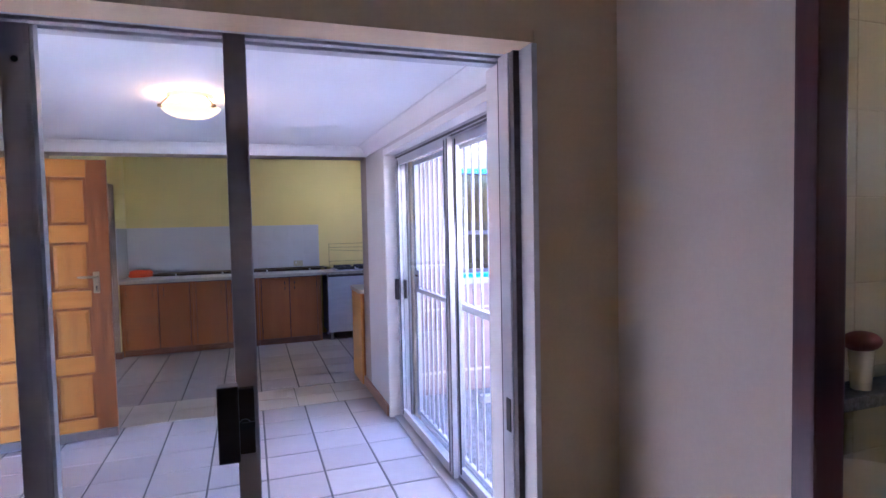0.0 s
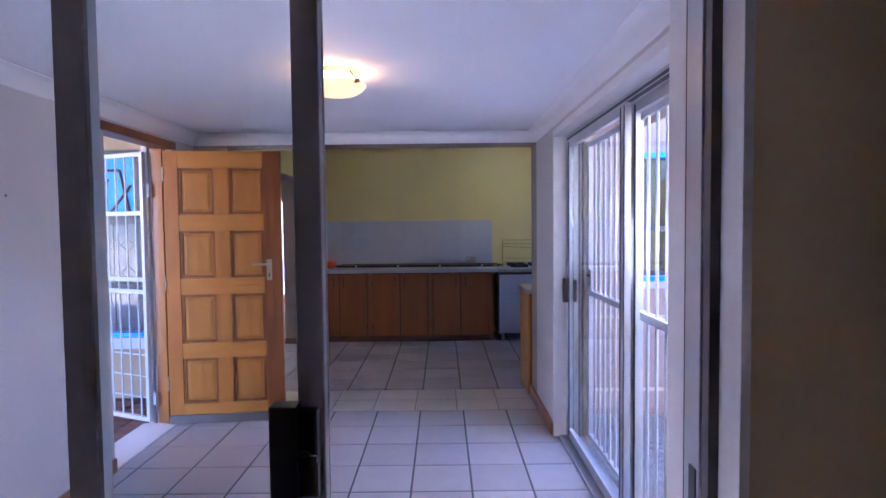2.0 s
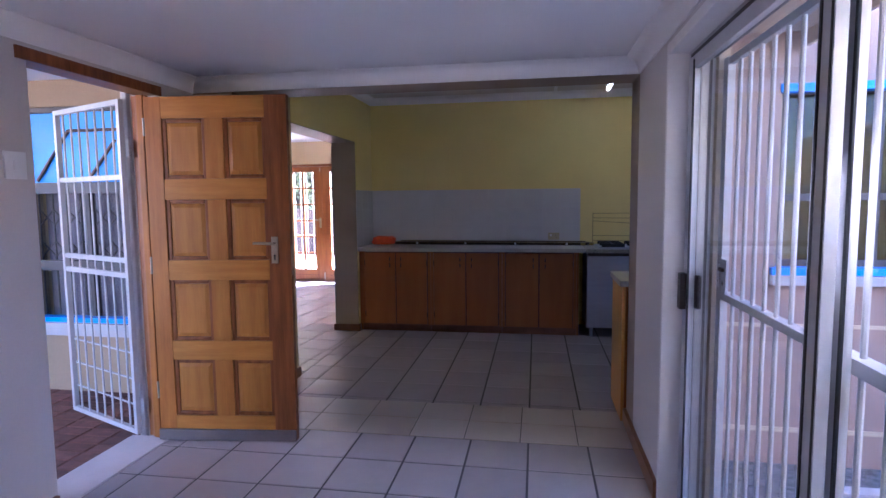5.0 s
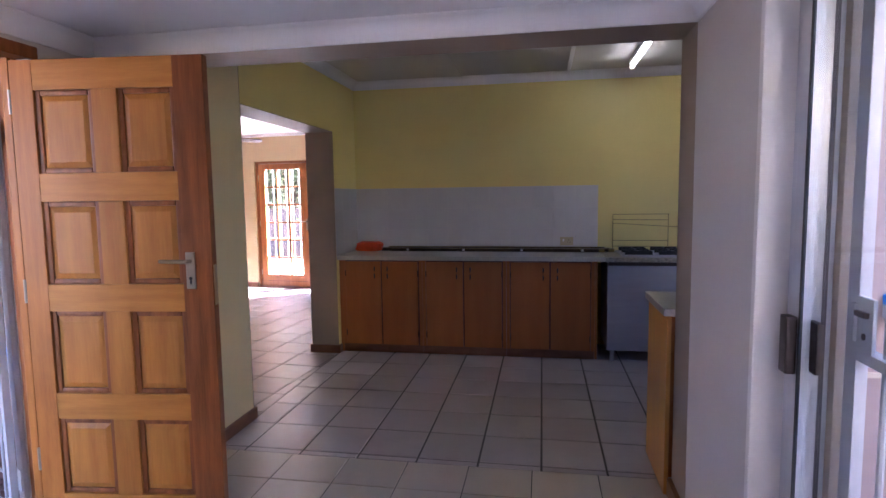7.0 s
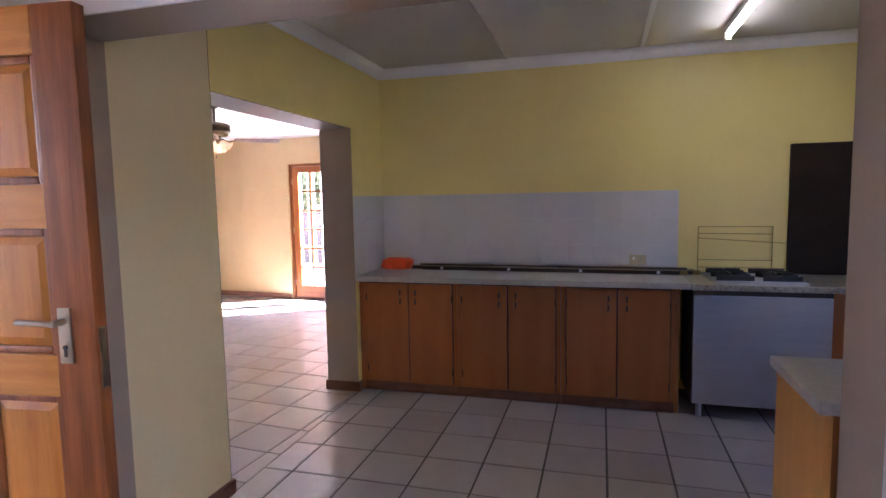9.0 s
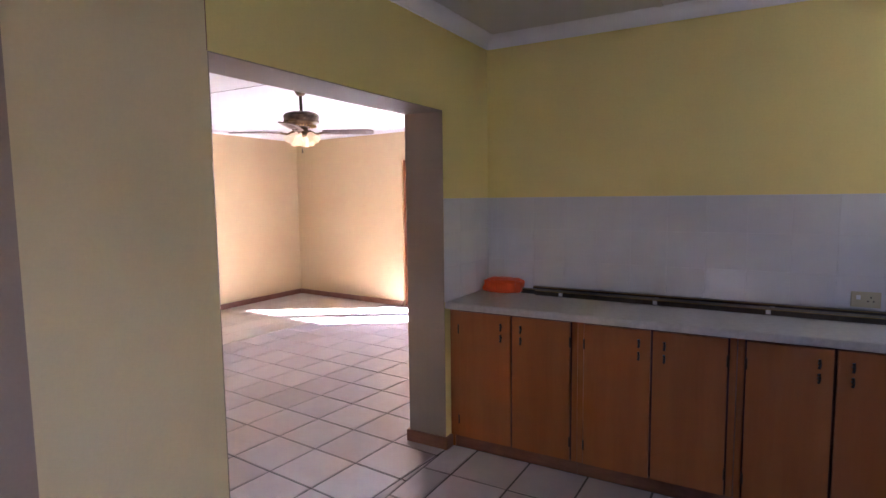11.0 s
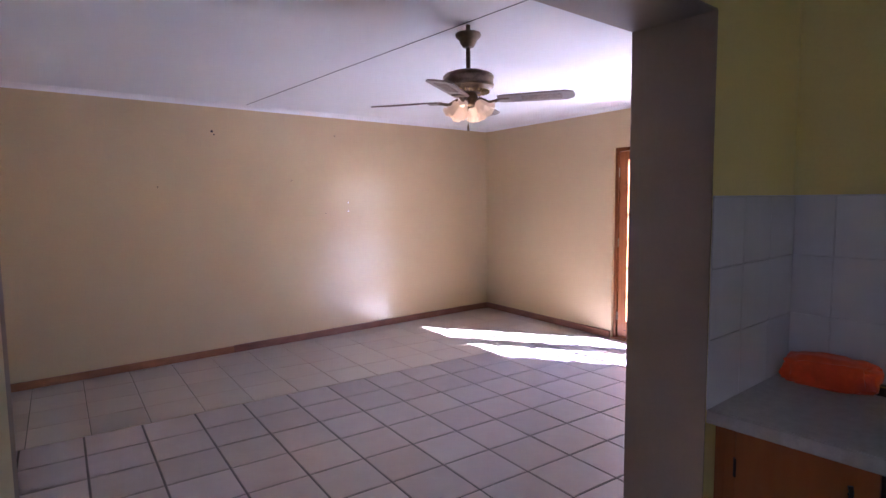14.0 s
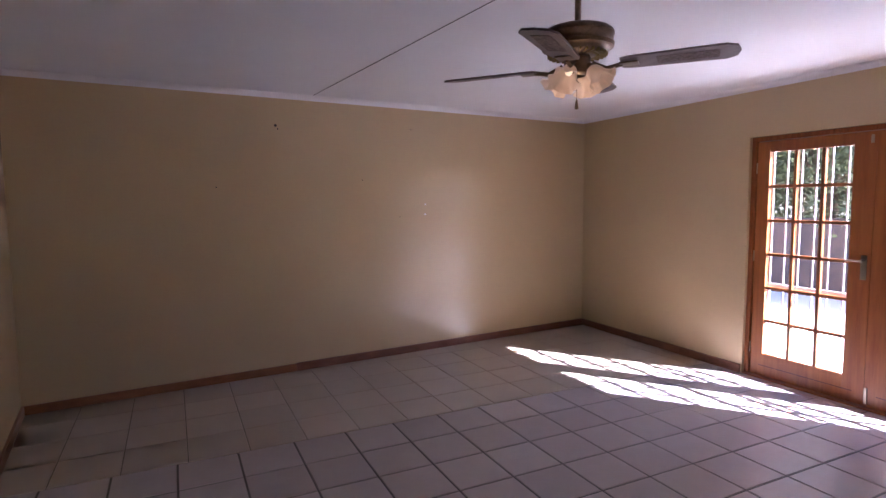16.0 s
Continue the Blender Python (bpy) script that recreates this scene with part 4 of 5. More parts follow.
for (ax, ay), (bx, by), deep in rods:
    L = math.hypot(bx - ax, by - ay)
    rod = thing("curtain_rail", "dark bronze curtain rail lying on the worktop", "curtain rail", (ax, ay, 0.912), math.degrees(math.atan2(by - ay, bx - ax)), "loose curtain rails on the worktop")
    part("rail", boxes((0, L, -0.011, 0.011, 0.0, 0.006), (0, L, -0.011, -0.007, 0.006, 0.028 + deep), (0, L, 0.007, 0.011, 0.006, 0.028 + deep), (0, L, -0.013, 0.013, 0.028 + deep, 0.033 + deep), bevel=0.0015), M["rail_metal"], rod)
    # The highlight along the rail's edge is drawn as a pale brassy strip.
    part("highlight_strip", boxes((0.004, L - 0.004, -0.0145, -0.0132, 0.0285 + deep, 0.0325 + deep)), M["wire"], rod, "thin brassy strip carrying the rail's highlight")
    for k in range(4):
        x = L * (0.08 + 0.28 * k)
        part("clip", boxes((x, x + 0.022, -0.0165, -0.0115, 0.006, 0.027), bevel=0.0005), M["clip_white"], rod, "white plastic clip")
    part("end_cap", boxes((L, L + 0.05, -0.013, 0.013, 0.0, 0.032), bevel=0.004), M["wire"], rod)
so = thing("wall_socket", "beige plastic wall socket with a black plug", "socket", (0.757, KB - 0.010, 1.0))
part("plate", boxes((-0.062, 0.062, -0.010, 0, -0.04, 0.04), bevel=0.003), M["socket"], so)
part("switch", boxes((-0.04, -0.022, -0.014, -0.010, 0.0, 0.022), bevel=0.001), M["clip_white"], so)
for dx, dz in ((0.02, 0.012), (0.032, -0.008), (0.008, -0.008)):
    part("hole", tube(bmesh.new(), (dx, -0.0105, dz), (dx, -0.009, dz), 0.004, sides=8), M["black"], so)
bm = bmesh.new()
bmesh.ops.create_icosphere(bm, subdivisions=3, radius=1.0)
for v in bm.verts:
    f = 1 + 0.3 * noise.noise(v.co * 2.1)
    v.co = Vector((v.co.x * 0.055 * f, v.co.y * 0.025 * f, max(-0.7, v.co.z) * 0.022 * f))
solid("black_cable", bm, M["black"], "small heap of black cable on the worktop", "cable", True, (0.84, 8.165, 0.929))

ft = thing("fluorescent_light", "white fluorescent tube light on the ceiling, lit", "ceiling light", (1.275, 6.60, KCEIL))
part("batten", boxes((-0.022, 0.022, 0.0, 1.22, -0.045, 0.0), bevel=0.003), M["clip_white"], ft)
part("tube", tube(bmesh.new(), (0.0, 0.03, -0.066), (0.0, 1.19, -0.066), 0.014, sides=16), M["tube"], ft, "lit tube", True)
for y in (0.0, 1.19):
    part("end_holder", boxes((-0.018, 0.018, y, y + 0.03, -0.088, -0.045), bevel=0.004), M["socket"], ft)
fl = new("tube_light", bpy.data.lights.new("tube_light", "AREA"))
fl.data.shape, fl.data.size, fl.data.size_y, fl.data.energy, fl.data.color = "RECTANGLE", 0.03, 1.1, 0.024, (1.0, 0.96, 0.80)
fl.matrix_world = pose(1.275, 7.21, KCEIL - 0.084)

# ---------------------------------------------------------------- ceiling fan
fan = thing("ceiling_fan", "antique bronze ceiling fan with four blades and tulip lights", "ceiling fan", (*FAN, 2.525))
part("canopy", lathe(bmesh.new(), [(0.014, -0.163), (0.030, -0.160), (0.042, -0.142), (0.050, -0.122), (0.068, -0.106), (0.072, -0.094), (0.068, -0.085), (0.012, -0.083)], 28), M["fan_bronze"], fan, smooth=True)
part("rod", tube(bmesh.new(), (0, 0, -0.29), (0, 0, -0.04), 0.0125, sides=14), M["fan_bronze"], fan, smooth=True)
part("motor", lathe(bmesh.new(), [(0.05, -0.408), (0.10, -0.404), (0.118, -0.394), (0.124, -0.384), (0.140, -0.378), (0.143, -0.364), (0.139, -0.358), (0.139, -0.334), (0.143, -0.328), (0.140, -0.316), (0.126, -0.304), (0.09, -0.292), (0.02, -0.285)], 40), M["fan_bronze"], fan, "bronze motor housing", True)
bm = bmesh.new()
for k in range(28):
    a = 2 * math.pi * k / 28
    m4 = Matrix.Rotation(a, 4, "Z")
    nv = len(bm.verts)
    box(bm, 0.07, 0.118, -0.003, 0.003, -0.4085, -0.397)
    bm.verts.ensure_lookup_table()
    for v in bm.verts[nv:]:
        v.co = m4 @ v.co
part("vent_ribs", bm, M["wire"], fan, "pale brass ribs under the motor")
part("switch_cup", lathe(bmesh.new(), [(0.03, -0.485), (0.045, -0.475), (0.052, -0.45), (0.052, -0.415), (0.04, -0.405)], 28), M["fan_bronze"], fan, smooth=True)
for k in range(4):
    m4 = Matrix.Rotation(radians(33 + 90 * k), 4, "Z")
    iron = bmesh.new()
    tube(iron, (0.06, 0, -0.43), (0.115, 0, -0.455), 0.009, sides=8)
    tube(iron, (0.115, 0, -0.455), (0.175, 0, -0.445), 0.009, sides=8)
    box(iron, 0.165, 0.235, -0.03, 0.03, -0.449, -0.443, bevel=0.002)
    bmesh.ops.transform(iron, matrix=m4, verts=iron.verts)
    bmesh.ops.translate(iron, vec=(0, 0, -0.010), verts=iron.verts)
    part("blade_iron", iron, M["fan_bronze"], fan, "curved bronze blade arm", True)
    bm = bmesh.new()
    outline = [(0.17, -0.045), (0.20, -0.056), (0.535, -0.067), (0.572, -0.045), (0.582, 0.0), (0.572, 0.045), (0.535, 0.067), (0.20, 0.056), (0.17, 0.045)]
    lo = [bm.verts.new((x, y, -0.443)) for x, y in outline]
    hi = [bm.verts.new((x, y, -0.436)) for x, y in outline]
    bm.faces.new(lo)
    bm.faces.new(hi)
    for i in range(len(outline)):
        j = (i + 1) % len(outline)
        bm.faces.new((lo[i], lo[j], hi[j], hi[i]))
    pitch = Matrix.Translation((0, 0, -0.44)) @ Matrix.Rotation(radians(-9), 4, "X") @ Matrix.Translation((0, 0, 0.44))
    bmesh.ops.transform(bm, matrix=Matrix.Translation((0, 0, -0.010)) @ m4 @ pitch, verts=bm.verts)
    bl = part("blade", bm, M["fan_blade"], fan, "washed brown blade with a cane inset")
    bm = boxes((0.30, 0.515, -0.034, 0.034, -0.4445, -0.4425), bevel=0.0008)
    bmesh.ops.transform(bm, matrix=Matrix.Translation((0, 0, -0.010)) @ m4 @ pitch, verts=bm.verts)
    part("cane_inset", bm, M["cane"], bl)
for k in range(4):
    a = radians(20 + 90 * k)
    m4 = Matrix.Rotation(a, 4, "Z") @ Matrix.Translation((0.045, 0, -0.448)) @ Matrix.Rotation(radians(-42), 4, "Y")
    bm = tube(bmesh.new(), (0, 0, 0), (0, 0, -0.03), 0.017, 0.021, sides=14)
    bmesh.ops.transform(bm, matrix=m4, verts=bm.verts)
    part("lamp_holder", bm, M["fan_bronze"], fan, smooth=True)
    bm = bmesh.new()
    rings = []
    for r, z, wob in ((0.020, -0.02, 0), (0.034, -0.035, 0.0), (0.042, -0.06, 0.001), (0.046, -0.085, 0.003), (0.056, -0.105, 0.006), (0.074, -0.122, 0.010)):
        rings.append([bm.verts.new(((r + wob * math.cos(6 * q)) * math.cos(q), (r + wob * math.cos(6 * q)) * math.sin(q), z + wob * 0.9 * math.cos(6 * q))) for q in [2 * math.pi * i / 36 for i in range(36)]])
    for lo, hi in zip(rings, rings[1:]):
        for i in range(36):
            bm.faces.new((lo[i], lo[(i + 1) % 36], hi[(i + 1) % 36], hi[i]))
    bmesh.ops.solidify(bm, geom=bm.faces[:], thickness=0.0025)
    bmesh.ops.scale(bm, vec=(0.82, 0.82, 0.82), verts=bm.verts)
    bmesh.ops.transform(bm, matrix=m4, verts=bm.verts)
    sh = part("shade", bm, M["shade_glass"], fan, "frosted tulip glass shade", True)
    bm = bmesh.new()
    bmesh.ops.create_uvsphere(bm, u_segments=14, v_segments=10, radius=0.015, matrix=Matrix.Translation((0, 0, -0.042)))
    bmesh.ops.transform(bm, matrix=m4, verts=bm.verts)
    part("bulb", bm, M["bulb"], sh, "lit bulb", True)
bm = tube(bmesh.new(), (0.03, -0.03, -0.48), (0.03, -0.03, -0.585), 0.0012, sides=5)
tube(bm, (0.03, -0.03, -0.62), (0.03, -0.03, -0.585), 0.008, 0.004, sides=10)
part("pull_cord", bm, M["fan_bronze"], fan)
bulb("fan_bulb", (*FAN, 2.525 - 0.575), 0.02, (1.0, 0.68, 0.34), 0.025)

# ---------------------------------------------------------------- french doors
fr = new("french_doors")
fr.matrix_world = NORTH
tagged(fr, "red orange meranti french doors with small square panes", "door")
jf = 0.038
part("door_frame", boxes((U0, U0 + jf, 0.03, 0.13, 0, DZ - 0.001), (U1 - jf, U1, 0.03, 0.13, 0, DZ - 0.001), (U0 + jf, U1 - jf, 0.03, 0.13, DZ - jf, DZ - 0.001), bevel=0.005), M["door_dark"], fr, "dark red brown varnished frame")
mid = (U0 + U1) / 2
gz0, gz1 = 0.205, 1.925
for a, b, lock in ((U0 + jf + 0.002, mid - 0.001, True), (mid + 0.001, U1 - jf - 0.002, False)):
    sa, se = (0.108, 0.152) if lock else (0.152, 0.108)
    lf = part("leaf", boxes((a, a + sa, 0.055, 0.097, 0.012, DZ - jf - 0.003), (b - se, b, 0.055, 0.097, 0.012, DZ - jf - 0.003), (a + sa, b - se, 0.055, 0.097, 0.012, gz0), (a + sa, b - se, 0.055, 0.097, gz1, DZ - jf - 0.003), bevel=0.004), M["french_wood"], fr)
    g0, g1 = a + sa, b - se
    for k in range(1, 3):
        x = g0 + (g1 - g0) * k / 3
        part("glazing_bar", boxes((x - 0.013, x + 0.013, 0.06, 0.092, gz0, gz1), bevel=0.004), M["french_wood"], lf)
    for k in range(1, 6):
        z = gz0 + (gz1 - gz0) * k / 6
        part("glazing_bar", boxes((g0, g1, 0.061, 0.091, z - 0.013, z + 0.013), bevel=0.004), M["french_wood"], lf)
    for i in range(3):
        for k in range(6):
            pn = part("pane", boxes((g0 + (g1 - g0) * i / 3, g0 + (g1 - g0) * (i + 1) / 3, 0.074, 0.078, gz0 + (gz1 - gz0) * k / 6, gz0 + (gz1 - gz0) * (k + 1) / 6)), M["glass"], lf)
            pn.visible_shadow = False
    part("bottom_groove", boxes((a + 0.08, b - 0.08, 0.0545, 0.056, 0.098, 0.103)), M["mahogany"], lf)
    if lock:
        bm = tube(bmesh.new(), (b - 0.045, 0.055, 1.08), (b - 0.045, 0.012, 1.08), 0.009)
        tube(bm, (b - 0.038, 0.016, 1.08), (b - 0.15, 0.012, 1.08), 0.0085, 0.007)
        box(bm, b - 0.065, b - 0.025, 0.049, 0.055, 0.94, 1.12, bevel=0.002)
        part("lever", bm, M["chrome"], lf, "worn nickel lever handle")
        part("bolt", boxes((b + 0.006, b + 0.026, 0.045, 0.0545, 0.03, 0.15), bevel=0.003), M["chrome"], lf, "small bolt at the foot")
    part("top_bolt", boxes((b - 0.04, b - 0.02, 0.048, 0.0545, 1.93, 1.99), bevel=0.002), M["chrome"], lf)
    hz = a - 0.004 if lock else b + 0.004
    for z in (0.2, 1.0, 1.75):
        part("hinge", tube(bmesh.new(), (hz, 0.05, z), (hz, 0.05, z + 0.09), 0.008), M["chrome"], lf)
part("threshold", boxes((U0, U1, 0.0, 0.14, 0.0, 0.010), bevel=0.003), M["french_wood"], fr, "brown wooden threshold")
ng = new("patio_gate")
ng.matrix_world = NORTH
tagged(ng, "white steel burglar bars outside the french doors", "burglar bars")
part("bar_frame", boxes((U0, U1, 0.15, 0.17, 0.04, 0.065), (U0, U1, 0.15, 0.17, 2.0, 2.03), (U0, U1, 0.15, 0.17, 0.78, 0.81), (mid - 0.02, mid + 0.02, 0.15, 0.17, 0.065, 2.0), (U0, U0 + 0.025, 0.15, 0.17, 0.065, 2.0), (U1 - 0.025, U1, 0.15, 0.17, 0.065, 2.0), bevel=0.002), M["gate_paint"], ng)
for k in range(1, 16):
    x = U0 + (U1 - U0) * k / 16
    part("bar", tube(bmesh.new(), (x, 0.16, 0.05), (x, 0.16, 2.01), 0.007, sides=8), M["gate_paint"], ng)

# nail holes and plugs on the cream wall
for y, z, r, pale in ((9.266, 1.505, 0.009, 1), (9.262, 1.405, 0.009, 1), (7.78, 2.21, 0.012, 0), (7.80, 2.18, 0.007, 0), (7.275, 1.67, 0.006, 0), (8.584, 1.745, 0.005, 0), (9.11, 2.245, 0.006, 0), (8.976, 1.387, 0.005, 0)):
    solid("wall_plug" if pale else "nail_hole", tube(bmesh.new(), (LW + 0.0005, y, z), (LW + 0.003, y, z), r, sides=10), M["clip_white"] if pale else M["rail_metal"], "small white wall plug in the cream wall" if pale else "small dark nail hole in the cream wall", "wall plug" if pale else "nail hole")
for y, z in ((3.05, 1.63), (3.2, 1.62), (3.12, 1.18)):
    solid("nail_hole", tube(bmesh.new(), (DL + 0.0005, y, z), (DL + 0.003, y, z), 0.006, sides=10), M["rail_metal"], "small dark nail hole in the grey wall", "nail hole")

# ---------------------------------------------------------------- outdoors
setting("ground", boxes((-60, 60, -60, 60, -0.30, -0.16)), M["soil"], "dry ground round the house", category="ground")
setting("patio_north", boxes((-9.5, 6.0, 11.6, 16.2, -0.16, -0.06)), M["patio"], "pale sunlit concrete paving", category="pavement")
setting("garden_wall", boxes((-14, 8, 16.2, 16.45, -0.16, 1.12), (-14, 8, 16.17, 16.48, 1.12, 1.2)), M["fence"], "purple brown garden wall behind the paving")
setting("courtyard_ground", boxes((DR + 0.23, 5.2, S1 + 0.15, BEAM0, -0.16, -0.09)), M["gravel"], "grey gravel in the courtyard", category="ground")
setting("courtyard_edge", boxes((DR + 0.9, 5.0, 4.72, 4.80, -0.12, -0.03), bevel=0.01), M["sill_grey"], "pale concrete edging in the gravel", category="kerb")
# East wall is out of view, added to shade the courtyard.
setting("added_courtyard_wall", boxes((4.6, 4.8, -1.0, BEAM0, -0.16, 2.3)), M["plaster_beige"], "added beige plaster wall that blocks daylight")
setting("courtyard_wall_face", boxes((DR + 0.232, 1.86, BEAM0 - 0.022, BEAM0, -0.12, TOP), (2.94, KR + 0.25, BEAM0 - 0.022, BEAM0 - 0.002, -0.12, TOP), (1.86, 2.94, BEAM0 - 0.022, BEAM0 - 0.002, -0.12, 0.94), (1.86, 2.94, BEAM0 - 0.022, BEAM0 - 0.002, 2.03, TOP)), M["plaster_pink"], "pinkish plaster outer wall of the kitchen")
setting("courtyard_wall_band", boxes((DR + 0.3, 4.2, BEAM0 - 0.032, BEAM0 - 0.023, 0.10, 0.125), (DR + 0.3, 4.2, BEAM0 - 0.032, BEAM0 - 0.023, 0.70, 0.72), (1.75, 1.77, BEAM0 - 0.032, BEAM0 - 0.023, 0.125, 0.70)), M["plaster_beige"], "shallow raised plaster bands", category="trim")
kw = new("window_kitchen")
tagged(kw, "dark framed kitchen window with bright blue sill", "window", kind="structure")
part("window_frame", boxes((1.88, 1.93, BEAM0 + 0.06, BEAM0 + 0.11, 1.03, 2.02), (2.87, 2.92, BEAM0 + 0.06, BEAM0 + 0.11, 1.03, 2.02), (1.93, 2.87, BEAM0 + 0.06, BEAM0 + 0.11, 1.03, 1.07), (1.93, 2.87, BEAM0 + 0.06, BEAM0 + 0.11, 1.98, 2.02), (1.93, 2.87, BEAM0 + 0.065, BEAM0 + 0.105, 1.40, 1.44), (2.38, 2.42, BEAM0 + 0.065, BEAM0 + 0.105, 1.07, 1.98), bevel=0.003), M["dark_frame"], kw)
part("window_head", boxes((1.86, 2.94, BEAM0 - 0.03, BEAM0 + 0.05, 1.985, 2.03), bevel=0.004), M["blue"], kw, "bright blue painted head")
part("window_sill", boxes((1.84, 2.96, BEAM0 - 0.06, BEAM0 + 0.05, 0.995, 1.035), bevel=0.004), M["blue"], kw, "bright blue painted sill")
part("sill_ledge", boxes((1.84, 2.96, BEAM0 - 0.075, BEAM0 + 0.0, 0.94, 0.994), bevel=0.005), M["sill_grey"], kw, "grey concrete ledge")
part("pane", boxes((1.93, 2.38, BEAM0 + 0.083, BEAM0 + 0.087, 1.07, 1.98), (2.42, 2.87, BEAM0 + 0.083, BEAM0 + 0.087, 1.07, 1.98)), M["tinted"], kw)

# porch and the outer wall behind it
PY = LS - 0.062
setting("porch_wall", boxes((-6.2, -3.42, PY - 0.20, PY - 0.002, -0.16, TOP), (-2.30, DL - 0.23, PY - 0.20, PY - 0.002, -0.16, TOP), (-3.42, -2.30, PY - 0.20, PY - 0.002, -0.16, 0.44), (-3.42, -2.30, PY - 0.20, PY - 0.002, 2.16, TOP)), M["plaster_tan"], "tan plaster outer wall beside the porch")
setting("porch_ground", boxes((-8, DL - 0.26, 1.0, PY - 0.2, -0.16, -0.075)), M["joint"], "sand bed of the brick paving", category="pavement")
PF = PY - 0.20
pw = new("window_porch")
tagged(pw, "dark framed window with bright blue upper panels and sill", "window", kind="structure")
part("window_frame", boxes((-3.42, -3.36, PF + 0.02, PF + 0.08, 0.50, 2.16), (-2.36, -2.30, PF + 0.02, PF + 0.08, 0.50, 2.16), (-3.36, -2.36, PF + 0.02, PF + 0.08, 2.12, 2.16), (-3.36, -2.36, PF + 0.0, PF + 0.08, 1.50, 1.585), (-3.36, -2.36, PF + 0.0, PF + 0.08, 0.90, 0.975), (-2.89, -2.84, PF + 0.02, PF + 0.08, 0.52, 1.50), bevel=0.004), M["dark_frame"], pw)
part("upper_panel", boxes((-3.36, -2.36, PF + 0.05, PF + 0.06, 1.585, 2.12)), M["blue"], pw, "bright blue upper panel")
bm = bmesh.new()
for a, b in (((-3.3, 1.6), (-3.0, 1.98)), ((-3.0, 1.98), (-2.5, 1.98)), ((-2.85, 1.6), (-2.6, 1.9)), ((-2.6, 1.6), (-2.4, 1.85)), ((-2.5, 1.98), (-2.42, 1.6))):
    tube(bm, (a[0], PF + 0.04, a[1]), (b[0], PF + 0.04, b[1]), 0.012, sides=8)
part("brace", bm, M["dark_frame"], pw, "dark diagonal brace")
bm = bmesh.new()
for k in range(9):
    x = -3.36 + 0.125 * k
    for s in (-1, 1):
        for z in (1.0, 1.25):
            tube(bm, (x, PF + 0.10, z + (0.125 if s < 0 else 0)), (min(-2.36, x + 0.125), PF + 0.10, z + 0.125 - (0.125 if s < 0 else 0)), 0.006, sides=6)
    tube(bm, (x, PF + 0.10, 0.52), (x, PF + 0.10, 1.5), 0.007, sides=6)
part("trellis", bm, M["dark_frame"], pw, "dark folding trellis bars")
part("pane", boxes((-3.36, -2.36, PF + 0.046, PF + 0.049, 0.52, 1.50)), M["glass"], pw)
# Opaque sheet added behind the pane in place of a dim room.
part("curtain", boxes((-3.36, -2.36, PF + 0.165, PF + 0.175, 0.44, 1.56)), M["curtain"], pw, "grey purple sheet standing in for the dark room behind")
part("window_sill", boxes((-3.46, -2.26, PF - 0.05, PF + 0.04, 0.50, 0.54), bevel=0.004), M["blue"], pw, "bright blue painted sill")
part("sill_ledge", boxes((-3.46, -2.26, PF - 0.07, PF - 0.001, 0.40, 0.499), bevel=0.006), M["sill_grey"], pw, "grey concrete ledge")
# Unseen wall, added to keep outdoor brightness off the porch.
setting("added_porch_wall", boxes((-6.5, -6.3, 0.6, PY, -0.16, 2.0)), M["plaster_beige"], "added beige plaster wall that blocks daylight")


# Eave is real; the depth beyond it is added to dim the porch.
setting("roof_porch", boxes((-5.55, DL - 0.231, 0.6, PY - 0.201, 2.36, 2.44)), M["ceiling_paint"], "white boarded porch roof, extended out of view to cut daylight", category="roof")
setting("eave_courtyard", boxes((DR + 0.231, DR + 0.85, S1B, BEAM0 - 0.03, 2.30, 2.36), (DR + 0.83, DR + 0.85, S1B, BEAM0 - 0.03, 2.22, 2.30)), M["plaster_beige"], "beige boarded eave over the courtyard door", category="roof")
# Added house: keeps sun off the courtyard, height set by the light indoors.
nh = thing("sun_block_house", "added two storey beige plaster house that shades the courtyard", "house", (5.4, 4.3, -0.18))
part("wall", boxes((0, 5.0, 0, 5.2, 0, 4.92)), M["plaster_beige"], nh)
part("roof", boxes((-0.2, 5.2, -0.2, 5.4, 4.92, 5.12)), M["roof"], nh)


def tree(x, y, h, spread, seed, leaves):
    rng = random.Random(seed)
    tr = thing("garden_tree", "leafy green tree behind the garden wall", "tree", (x, y, -0.18), group="trees behind the garden wall")
    bm = tube(bmesh.new(), (0, 0, 0), (0.1, 0.0, h * 0.45), 0.14, 0.09, 10)
    ends = []
    for k in range(9):
        a = 2 * math.pi * k / 9 + rng.uniform(-0.3, 0.3)
        z0 = h * rng.uniform(0.28, 0.45)
        e = Vector((math.cos(a) * spread * rng.uniform(0.5, 0.9), math.sin(a) * spread * rng.uniform(0.5, 0.9), h * rng.uniform(0.35, 0.98)))
        tube(bm, (0.06, 0, z0), e, 0.05, 0.015, 7)
        ends.append(e)
    part("trunk", bm, M["bark"], tr, smooth=True)
    verts, faces = [], []
    for k in range(leaves):
        c = rng.choice(ends) + Vector((rng.gauss(0, spread * 0.27), rng.gauss(0, spread * 0.27), rng.gauss(0, h * 0.14)))
        u = Vector((rng.gauss(0, 1), rng.gauss(0, 1), rng.gauss(0, 0.7))).normalized()
        v = u.orthogonal().normalized()
        L = rng.uniform(0.035, 0.085)
        i = len(verts)
        verts += [c - u * L, c + v * L * 0.4, c + u * L, c - v * L * 0.4]
        faces.append((i, i + 1, i + 2, i + 3))
    me = bpy.data.meshes.new("crown")
    me.from_pydata(verts, [], faces)
    me.materials.append(M["leaf"])
    cr = new("crown", me)
    cr.parent = tr


